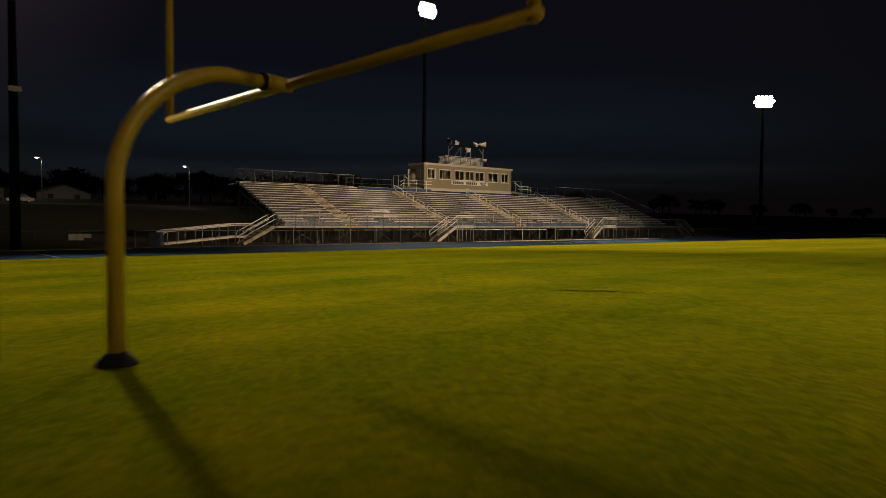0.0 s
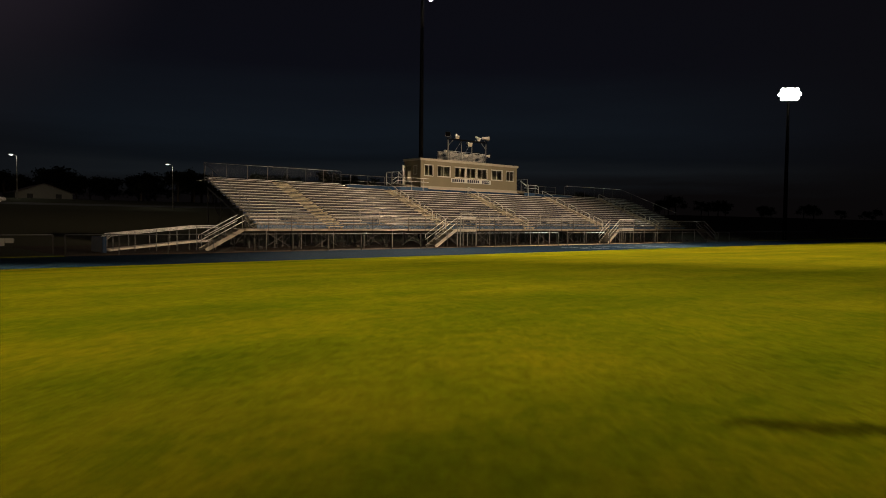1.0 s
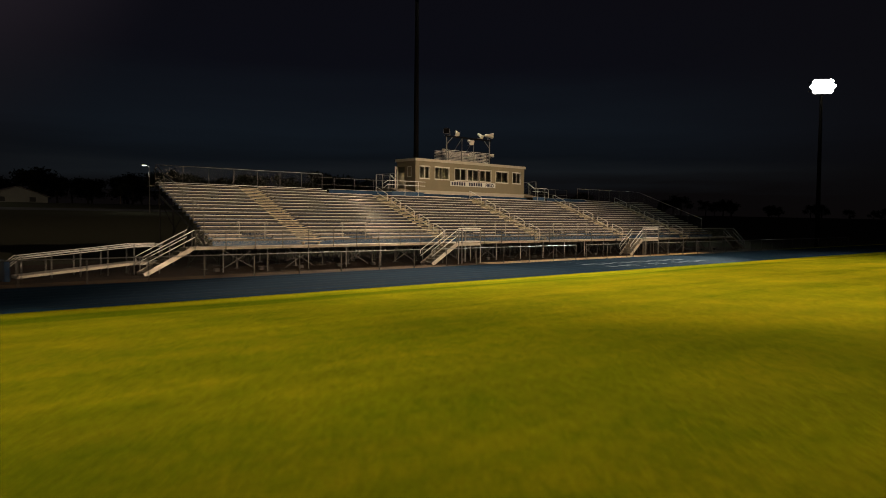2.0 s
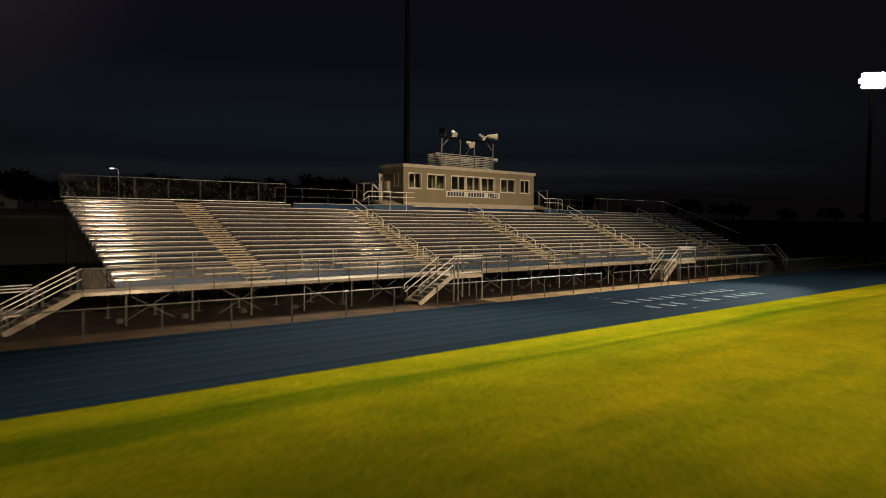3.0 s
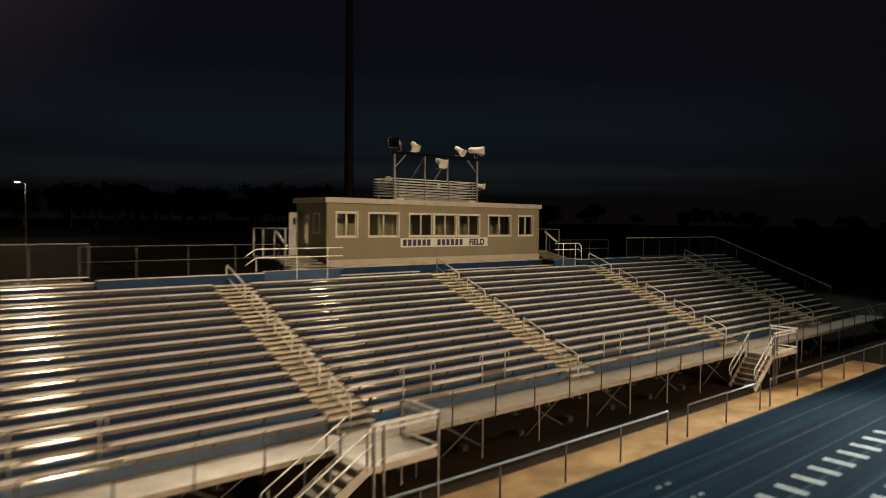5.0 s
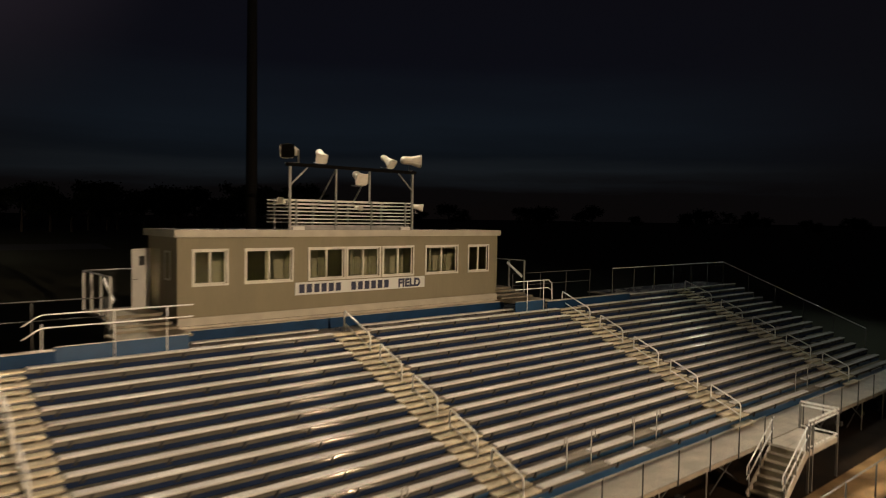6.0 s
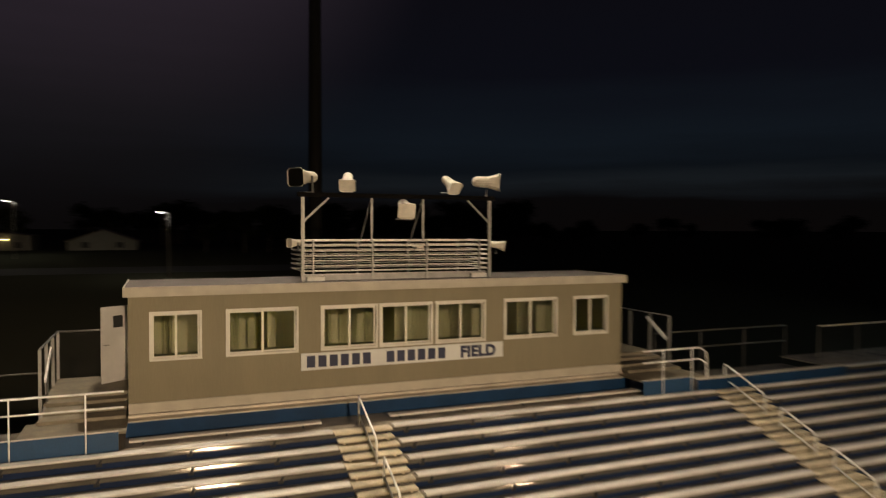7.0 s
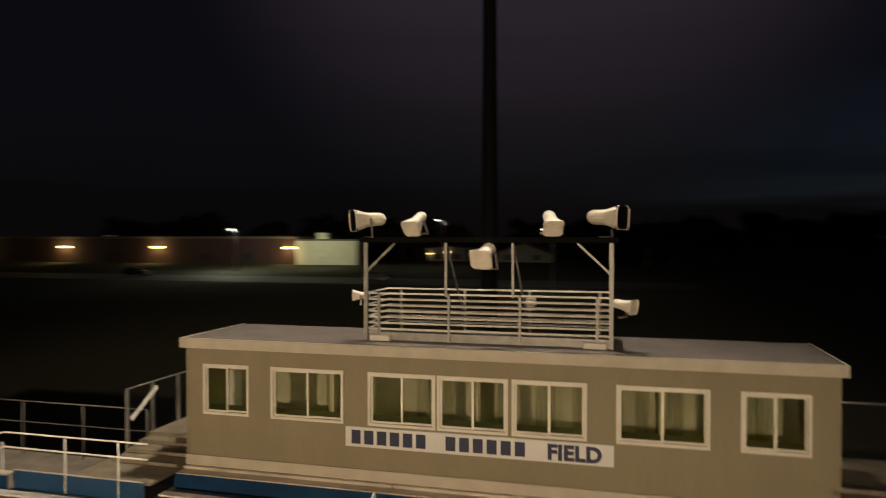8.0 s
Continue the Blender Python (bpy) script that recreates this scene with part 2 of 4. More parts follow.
# ribbed metal darkened so the gaps between seat rows look shaded
M_NOSE = material("shaded_ribbed_nosing", (0.23, 0.207, 0.175), 0.14, 0.50, 0.25, 1.6, 50, 0.01, island=0.10, aniso=0.95, wear=0.03)
M_TREAD = material("worn_aluminium_tread", (0.62, 0.545, 0.44), 0.5, 0.15, 0.3, 1.4, 40, 0.1, island=0.08, aniso=0.5)
# one blue paint in three tones, with light and seat shade in the colour
M_BLUE = material("shaded_blue_enamel", (0.011, 0.024, 0.064), 0.55, 0, 0.25, 1.5, 30, 0.05, island=0.10, spec=0.12)
M_BACK = material("mid_blue_enamel", (0.007, 0.036, 0.095), 0.5, 0, 0.25, 1.5, 30, 0.05, island=0.10, spec=0.15)
M_LIT_BLUE = material("lit_blue_enamel", (0.005, 0.055, 0.140), 0.5, 0, 0.2, 1.5, 30, 0.05)
M_STEEL = material("galvanised_steel", (0.30, 0.29, 0.27), 0.5, 0.7, 0.25, 4, 70, 0.05)
# steel of the understructure, its colour lowered for the shade under the stand
M_UNDER = material("shaded_frame_steel", (0.085, 0.078, 0.070), 0.7, 0.2, 0.3, 3, 50, 0.1)
M_POST = material("weathered_fence_post", (0.13, 0.12, 0.105), 0.6, 0.3, 0.3, 3, 50, 0.08)
M_PIPE = material("bright_pipe", (0.88, 0.85, 0.80), 0.28, 0.0, 0.2, 4, 70, 0.03)
M_SLAT = material("white_slat", (0.62, 0.59, 0.53), 0.45, 0.0, 0.12, 3, 40, 0.03)
M_WIRE = mesh_wire("chain_link", (0.075, 0.07, 0.065), 0.03)
M_GUARD = mesh_wire("close_chain_link", (0.34, 0.32, 0.28), 0.07)
M_RAIL = material("dull_galvanised_rail", (0.46, 0.43, 0.37), 0.45, 0.15, 0.25, 4, 70, 0.05)
M_STEP = material("aisle_step", (0.70, 0.59, 0.41), 0.65, 0.05, 0.35, 2.5, 30, 0.15, island=0.12)
M_STAIR = material("dull_stair_metal", (0.27, 0.225, 0.155), 0.6, 0.1, 0.35, 2.5, 30, 0.12, island=0.12)
M_CAP = material("black_rubber", (0.025, 0.025, 0.025), 0.95, 0, 0.2, 4, 40, 0.05)
M_SIDING = material("khaki_siding", (0.220, 0.188, 0.118), 0.75, 0, 0.12, 1.3, 45, 0.12, stretch=(1, 1, 0.10))
M_TRIM = material("cream_trim", (0.45, 0.405, 0.32), 0.6, 0, 0.15, 2.0, 40, 0.05)
M_FRAME = material("white_vinyl_frame", (0.60, 0.57, 0.49), 0.45, 0, 0.1, 3, 40, 0.03)
M_ROOF = material("roof_membrane", (0.135, 0.112, 0.098), 0.9, 0, 0.25, 1.2, 30, 0.2)
M_GLASS = glass_pane("window_glass")
M_INSIDE = material("inner_wall_panel", (0.28, 0.26, 0.185), 0.8, 0, 0.2, 1.0, 20, 0.05)
M_DARKWOOD = material("dark_counter", (0.075, 0.080, 0.050), 0.6, 0, 0.3, 2, 30, 0.05)
M_CURTAIN = material("dull_curtain", (0.20, 0.19, 0.125), 0.9, 0, 0.25, 1.5, 30, 0.1, stretch=(6, 6, 0.4))
M_SIGNBOARD = material("white_sign_board", (0.60, 0.60, 0.57), 0.6, 0, 0.1, 2, 40, 0.03)
M_NAVY = material("navy_paint", (0.016, 0.020, 0.055), 0.6, 0, 0.15, 5, 40, 0.03)
M_DOOR = material("pale_door_paint", (0.56, 0.54, 0.50), 0.5, 0, 0.12, 2, 40, 0.03)
M_HORN = material("weathered_horn_plastic", (0.74, 0.68, 0.57), 0.6, 0, 0.2, 3, 40, 0.05)
M_YELLOW = material("yellow_enamel", (0.88, 0.60, 0.04), 0.38, 0, 0.15, 3, 60, 0.03)
M_PAD = material("dark_base_pad", (0.025, 0.022, 0.015), 0.9, 0, 0.3, 5, 40, 0.3)
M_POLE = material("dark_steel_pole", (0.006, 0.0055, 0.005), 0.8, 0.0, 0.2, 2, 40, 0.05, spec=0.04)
M_LAMP = glowing("floodlight_glow", (1.0, 0.93, 0.78), 20.0)
M_STREET = glowing("streetlight_glow", (1.0, 0.95, 0.80), 40.0)
M_WALLPACK = glowing("wall_lamp_glow", (1.0, 0.72, 0.28), 9.0)
M_BRICK = material("dark_red_brick", (0.065, 0.032, 0.023), 0.9, 0, 0.3, 1.5, 30, 0.3)
M_PALEWALL = material("pale_metal_wall", (0.62, 0.62, 0.46), 0.7, 0, 0.12, 0.8, 20, 0.05)
M_HOUSE = material("grey_house_siding", (0.155, 0.150, 0.130), 0.8, 0, 0.15, 0.8, 20, 0.05)
M_ASPHALT = material("asphalt", (0.050, 0.050, 0.050), 0.9, 0, 0.25, 0.5, 20, 0.3)
M_LEAF = material("night_foliage", (0.026, 0.030, 0.015), 0.9, 0, 0.4, 1, 10, 0.2, spec=0.1)
M_BARK = material("bark", (0.09, 0.065, 0.045), 0.95, 0, 0.3, 4, 30, 0.4)
M_BOARD = material("white_notice_board", (0.62, 0.60, 0.55), 0.6, 0, 0.1, 3, 40, 0.02)
M_CARPAINT = material("silver_car_paint", (0.06, 0.06, 0.062), 0.3, 0.5, 0.1, 2, 40, 0.0)


# ---- mesh helpers ----
class Shape:
    """Collects boxes, tubes and extruded outlines into one mesh."""

    def __init__(self):
        self.v, self.f = [], []

    def add(self, verts, faces):
        k = len(self.v)
        self.v += [tuple(p) for p in verts]
        self.f += [tuple(k + i for i in q) for q in faces]
        return self

    def box(self, x0, y0, z0, x1, y1, z1):
        v = [(x0, y0, z0), (x1, y0, z0), (x1, y1, z0), (x0, y1, z0), (x0, y0, z1), (x1, y0, z1), (x1, y1, z1), (x0, y1, z1)]
        return self.add(v, [(3, 2, 1, 0), (4, 5, 6, 7), (0, 1, 5, 4), (1, 2, 6, 5), (2, 3, 7, 6), (3, 0, 4, 7)])

    def soft_box(self, x0, y0, z0, x1, y1, z1, c=0.01):
        """A box whose upright and top edges are cut off by c."""
        def ring(a, z):
            return [(x0 + a + c, y0 + a, z), (x1 - a - c, y0 + a, z), (x1 - a, y0 + a + c, z), (x1 - a, y1 - a - c, z),
                    (x1 - a - c, y1 - a, z), (x0 + a + c, y1 - a, z), (x0 + a, y1 - a - c, z), (x0 + a, y0 + a + c, z)]
        v = ring(0, z0) + ring(0, z1 - c) + ring(c, z1)
        f = [tuple(range(7, -1, -1)), tuple(range(16, 24))]
        for r in (0, 8):
            f += [(r + i, r + (i + 1) % 8, r + 8 + (i + 1) % 8, r + 8 + i) for i in range(8)]
        return self.add(v, f)

    def tube(self, pts, r, sides=8, ends=True):
        pts = [Vector(p) for p in pts]
        radii = r if isinstance(r, (list, tuple)) else [r] * len(pts)
        rings, k = [], len(self.v)
        side = None
        for i, p in enumerate(pts):
            a = pts[max(0, i - 1)]
            b = pts[min(len(pts) - 1, i + 1)]
            d = (b - a).normalized()
            if side is None:
                up = Vector((0, 0, 1)) if abs(d.z) < 0.9 else Vector((1, 0, 0))
                side = d.cross(up).normalized()
            side = (side - d * side.dot(d)).normalized()
            up = side.cross(d)
            rings.append([p + (side * math.cos(t) + up * math.sin(t)) * radii[i] for t in (2 * math.pi * j / sides for j in range(sides))])
        v = [q for ring in rings for q in ring]
        f = []
        for i in range(len(pts) - 1):
            f += [(i * sides + j, i * sides + (j + 1) % sides, (i + 1) * sides + (j + 1) % sides, (i + 1) * sides + j) for j in range(sides)]
        if ends:
            f += [tuple(range(sides - 1, -1, -1)), tuple((len(pts) - 1) * sides + j for j in range(sides))]
        return self.add(v, f)

    def along_x(self, outline, x0, x1):
        """An outline of (y, z) points drawn out along x."""
        n = len(outline)
        v = [(x0, y, z) for y, z in outline] + [(x1, y, z) for y, z in outline]
        f = [tuple(range(n - 1, -1, -1)), tuple(range(n, 2 * n))] + [(i, (i + 1) % n, n + (i + 1) % n, n + i) for i in range(n)]
        return self.add(v, f)

    def bar(self, a, b, w, h):
        """A flat bar from a to b."""
        a, b = Vector(a), Vector(b)
        d = (b - a).normalized()
        s = d.cross(Vector((0, 0, 1)) if abs(d.z) < 0.95 else Vector((1, 0, 0))).normalized()
        u = s.cross(d)
        v = [p + s * i * w / 2 + u * j * h / 2 for p in (a, b) for i, j in ((-1, -1), (1, -1), (1, 1), (-1, 1))]
        return self.add(v, [(0, 1, 2, 3), (7, 6, 5, 4), (0, 4, 5, 1), (1, 5, 6, 2), (2, 6, 7, 3), (3, 7, 4, 0)])

    def ring_frame(self, x0, z0, x1, z1, w, y0, y1):
        """A joined rectangular frame in the wall's plane, w wide."""
        v = []
        for y in (y0, y1):
            for g in (0, w):
                v += [(x0 + g, y, z0 + g), (x1 - g, y, z0 + g), (x1 - g, y, z1 - g), (x0 + g, y, z1 - g)]
        f = []
        for i in range(4):
            k = (i + 1) % 4
            f += [(i, k, 4 + k, 4 + i), (8 + i, 12 + i, 12 + k, 8 + k), (i, 8 + i, 8 + k, k), (4 + i, 4 + k, 12 + k, 12 + i)]
        return self.add(v, f)

    def quad(self, a, b, c, d):
        return self.add([a, b, c, d], [(0, 1, 2, 3)])

    def data(self, name, mat, smooth=False):
        me = bpy.data.meshes.new(name)
        me.from_pydata(self.v, [], self.f)
        me.update()
        bm = bmesh.new()
        bm.from_mesh(me)
        bmesh.ops.recalc_face_normals(bm, faces=bm.faces)
        bm.to_mesh(me)
        bm.free()
        if smooth:
            me.polygons.foreach_set("use_smooth", [True] * len(me.polygons))
        me.materials.append(mat)
        return me


def part(name, shape, mat, parent=None, label="", smooth=False):
    ob = new(name, shape.data(name, mat, smooth))
    ob.parent = parent
    return tagged(ob, label)


def piece(name, me, at, parent):
    """One more object on a mesh that alike pieces share."""
    ob = new(name, me)
    ob.location = at
    ob.parent = parent
    return ob


def thing(name, label, category, group="", kind="", at=(0, 0, 0)):
    ob = new(name)
    ob.location = at
    return tagged(ob, label, category, group, kind)


def arc(cx, cz, r, a0, a1, n):
    return [(cx + r * math.cos(radians(a0 + (a1 - a0) * i / n)), cz + r * math.sin(radians(a0 + (a1 - a0) * i / n))) for i in range(n + 1)]


# ---- ground ----
def ground_z(x, y):
    """Crowned playing field, level apron, and a rise behind the stand."""
    z = 0.0
    if -23 < y < 37:
        u = 1 - ((y - 7) / 30) ** 2
        ends = min(1, max(0, (x + 40) / 51)) * min(1, max(0, (157 - x) / 51))
        z = 0.80 * u * ends
    if y > 72:
        s = min(1, (y - 72) / 55)
        z = 3.3 * s * s * (3 - 2 * s)
        if y > 127:
            z += min(2.6, (y - 127) * 0.068)
    return z


def build_ground():
    xs = [-3000, -1200, -500, -250, -140, -80] + [-60 + 4 * i for i in range(71)] + [260, 320, 420, 700, 1400, 3000]
    ys = [-3000, -1200, -500, -220, -120, -80, -60, -45, -34] + [-23 + 2 * i for i in range(31)] + [40, 44, 48, 54, 60, 66, 72] + [76 + 4 * i for i in range(18)] + [150, 165, 190, 240, 320, 500, 900, 1600, 3000]
    s = Shape()
    s.v = [(x, y, ground_z(x, y)) for y in ys for x in xs]
    w = len(xs)
    s.f = [(j * w + i, j * w + i + 1, (j + 1) * w + i + 1, (j + 1) * w + i) for j in range(len(ys) - 1) for i in range(w - 1)]
    return tagged(part("ground", s, M_GRASS, smooth=True), "short yellow-green mown grass field, patchy and worn", "lawn", kind="structure")


ground = build_ground()

TRACK_IN, TRACK_OUT, LANE = 37.25, 46.1, 1.106
CURVE_W, CURVE_E, MID_Y = 12.0, 105.0, 7.0


def track_band(s, r0, r1, z):
    """A stadium-shaped band between two radii round the field."""
    n = 40
    path = []
    path += [(x, MID_Y, 90) for x in (CURVE_W, 30, 50, 70, 90, CURVE_E)]
    path += [(CURVE_E, MID_Y, 90 - 180 * i / n) for i in range(1, n + 1)]
    path += [(x, MID_Y, -90) for x in (90, 70, 50, 30, CURVE_W)]
    path += [(CURVE_W, MID_Y, -90 - 180 * i / n) for i in range(1, n)]
    v = []
    for cx, cy, a in path:
        c, q = math.cos(radians(a)), math.sin(radians(a))
        v += [(cx + r0 * c, cy + r0 * q, z), (cx + r1 * c, cy + r1 * q, z)]
    m = len(path)
    s.add(v, [(2 * i, 2 * i + 1, 2 * ((i + 1) % m) + 1, 2 * ((i + 1) % m)) for i in range(m)])


def build_track():
    s = Shape()
    track_band(s, TRACK_IN - MID_Y, TRACK_OUT - MID_Y, 0.012)
    s.quad((-25, TRACK_IN + 0.02, 0.008), (-25, TRACK_OUT, 0.008), (CURVE_W, TRACK_OUT, 0.008), (CURVE_W, TRACK_IN + 0.02, 0.008))
    s.quad((CURVE_E, TRACK_IN + 0.02, 0.008), (CURVE_E, TRACK_OUT, 0.008), (140, TRACK_OUT, 0.008), (140, TRACK_IN + 0.02, 0.008))
    t = tagged(part("road", s, M_TRACK), "blue rubber running track beside the grass", "running track", kind="structure")
    for k in range(9):
        b = Shape()
        r = TRACK_IN - MID_Y + 0.03 + k * LANE * 0.994
        track_band(b, r, r + 0.07, 0.018)
        part("lane_line", b, M_LINE, t)
    b = Shape().box(7.66, TRACK_IN + 0.1, 0.016, 7.74, TRACK_OUT - 0.1, 0.020)
    part("finish_line", b, M_MARK, t)
    # two rows of painted writing that cannot be read, as bars
    bar = Shape().box(-0.19, 0, 0.019, 0.19, 0.92, 0.0205).data("painted_bar", M_MARK)
    for i in range(11):
        piece("painted_bar", bar, (50.12 + 1.175 * i, 41.46, 0), t)
    for x in (50.04, 51.42, 52.52, 54.9, 56.05, 58.25, 59.4, 60.55, 61.7):
        piece("painted_bar", bar, (x, 39.38, 0), t)
    dash = Shape().box(-0.13, -0.06, 0.019, 0.13, 0.06, 0.0215).data("painted_dash", M_MARK)
    for x, y in ((50.83, 44.41), (51.31, 44.41), (50.91, 43.40), (51.34, 43.40), (51.58, 38.36), (51.2, 42.40)):
        piece("painted_dash", dash, (x, y, 0), t)
    tick = Shape().box(-0.05, -0.09, 0.019, 0.05, 0.09, 0.022).data("lane_mark", M_LINE)
    for k in range(8):
        for x in (21.5 - 0.55 * k, 38.5 - 0.45 * k):
            piece("lane_mark", tick, (x, TRACK_IN + 0.55 + k * LANE, 0), t)
    return t


track = build_track()
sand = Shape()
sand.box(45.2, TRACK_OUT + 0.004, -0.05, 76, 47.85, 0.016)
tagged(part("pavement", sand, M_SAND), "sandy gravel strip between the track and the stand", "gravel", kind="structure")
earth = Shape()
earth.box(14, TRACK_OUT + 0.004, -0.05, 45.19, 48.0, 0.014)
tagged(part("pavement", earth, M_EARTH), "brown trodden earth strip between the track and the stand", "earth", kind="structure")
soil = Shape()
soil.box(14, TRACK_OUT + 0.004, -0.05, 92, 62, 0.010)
tagged(part("ground", soil, M_SOIL), "trodden soil under and in front of the stand, darkened for the deck's shade", "soil", kind="structure")

# ---- grandstand ----
X0, X1 = 27.1, 84.0
ROW0_Y, ROW_DY, DECK_Z, ROW_DZ, N_ROWS = 50.85, 0.575, 1.44, 0.229, 15
TREAD_UP = 0.138
END_W, END_E = 39.95, 72.25
AISLES = [33.4, 44.6, 55.2, 67.1, 77.9]
AISLE_W = 1.5
BOOTH = (49.87, 60.68, 64.12, 63.4)


def row_y(i):
    return ROW0_Y + ROW_DY * i


def deck_z(i):
    return DECK_Z + ROW_DZ * i


def sections():
    edges = [X0] + [e for a in AISLES for e in (a - AISLE_W / 2, a + AISLE_W / 2)] + [X1]
    return [(edges[2 * i], edges[2 * i + 1]) for i in range(6)]


def seat_profile():
    """Rounded plank: flat top, rolled nosing in front and behind."""
    return [(-0.125, -0.046), (-0.132, -0.036), (-0.132, -0.012), (-0.124, -0.003), (-0.108, 0.0), (0.108, 0.0), (0.124, -0.004), (0.130, -0.014), (0.130, -0.040)]


# gaps left for wheelchair places in the two lowest rows
GAPS = [(29.2, 30.9), (36.4, 38.3), (47.2, 48.4), (50.7, 51.9), (57.8, 59.0), (61.15, 62.5), (73.3, 74.6)]


def cut(a, b, row):
    if row > 1:
        return [(a, b)]
    out, x = [], a
    for g0, g1 in GAPS:
        if g1 <= a or g0 >= b:
            continue
        g0, g1 = max(a, g0 - 0.07 * row), min(b, g1 - 0.15 * row)
        if g0 > x:
            out.append((x, g0))
        x = max(x, g1)
    if x < b:
        out.append((x, b))
    return out


def build_stand():
    stand = thing("grandstand", "long aluminium bleacher stand with blue risers beside the track", "grandstand", kind="structure")
    bracket = Shape().bar((0.035, -0.143, -0.055), (-0.02, -0.148, -0.165), 0.05, 0.04).box(-0.075, -0.155, -0.215, 0.045, -0.120, -0.160).data("seat_bracket", M_CAP)
    stem = Shape().box(-0.02, -0.05, -0.063, 0.02, 0.06, -0.04).data("bracket_stem", M_TREAD)
    for i in range(N_ROWS + 1):
        y, z = row_y(i), deck_z(i)
        # the highest row only stands at the two ends, in front of the guard fences
        spans = [(X0, X1)] if i < N_ROWS else [(X0, END_W), (END_E, X1)]
        for si, (a, b) in enumerate(sections()):
            for c, d in cut(a, b, i) if i < N_ROWS else [(max(a, u), min(b, v)) for u, v in spans]:
                if d - c < 0.7:
                    continue
                s = Shape().along_x([(y + p, z + 0.43 + q) for p, q in seat_profile()], c + 0.03, d - 0.03)
                seat = part("seat_plank", s, M_ALU, stand)
                x = c + 0.35
                while x < d - 0.1:
                    piece("seat_bracket", bracket, (x, y, z + 0.43), seat)
                    piece("bracket_stem", stem, (x, y, z + 0.43), seat)
                    x += 1.83
        # two planks of the next tread run under the seat, with a rolled nosing; the riser stands below them
        f, zt = y - 0.12, z + ROW_DZ + TREAD_UP
        for xa, xb in spans:
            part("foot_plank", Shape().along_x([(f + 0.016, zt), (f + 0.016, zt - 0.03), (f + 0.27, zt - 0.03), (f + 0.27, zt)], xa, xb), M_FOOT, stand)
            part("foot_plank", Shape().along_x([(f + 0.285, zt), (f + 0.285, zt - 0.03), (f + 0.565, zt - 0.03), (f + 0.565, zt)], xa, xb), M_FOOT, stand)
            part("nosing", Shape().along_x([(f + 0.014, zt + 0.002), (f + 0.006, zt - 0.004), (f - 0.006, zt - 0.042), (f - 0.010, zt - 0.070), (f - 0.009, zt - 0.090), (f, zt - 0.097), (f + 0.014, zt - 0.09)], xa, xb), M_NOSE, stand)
            # the two lowest risers take the lit tone, the others the under-seat shade
            part("riser_board", Shape().box(xa, f + 0.022, z + (TREAD_UP + 0.002 if i else 0.002), xb, f + 0.045, zt - 0.032), M_BLUE if i > 1 else M_LIT_BLUE, stand)
        # half steps in the aisles
        for ai, a in enumerate(AISLES):
            if i < N_ROWS or (i == N_ROWS and (a < END_W or a > END_E)):
                top = z + ROW_DZ / 2 + (TREAD_UP if i else TREAD_UP / 2)
                s = Shape().soft_box(a - AISLE_W / 2 + 0.05, y - 0.42, top - 0.045, a + AISLE_W / 2 - 0.05, y - 0.11, top, 0.012)
                for sx in (-0.55, 0.55):
                    s.box(a + sx - 0.02, y - 0.34, z + (TREAD_UP if i else 0), a + sx + 0.03, y - 0.15, top - 0.046)
                part("aisle_step", s, M_STEP, stand)
                # a worn tread plate lies over the row's planks in the aisle
                s = Shape().along_x([(f - 0.012, zt - 0.040), (f - 0.012, zt + 0.004), (f + 0.33, zt + 0.004), (f + 0.33, zt + 0.001), (f - 0.009, zt + 0.001), (f - 0.0105, zt - 0.040)], a - AISLE_W / 2 + 0.02, a + AISLE_W / 2 - 0.02)
                part("aisle_tread", s, M_STEP, stand)
    return stand


stand = build_stand()


def build_front_deck():
    s = Shape()
    for j in range(6):
        y = 49.33 + 0.232 * j
        s.box(25.4, y, DECK_Z - 0.05, 86.2, y + 0.222, DECK_Z)
    part("walkway_edge", Shape().box(25.4, 49.30, DECK_Z - 0.14, 86.2, 49.328, DECK_Z + 0.002), M_FOOT, stand)
    return part("walkway", s, M_TREAD, stand)


build_front_deck()
top_y = row_y(N_ROWS - 1)
RZ = 5.40


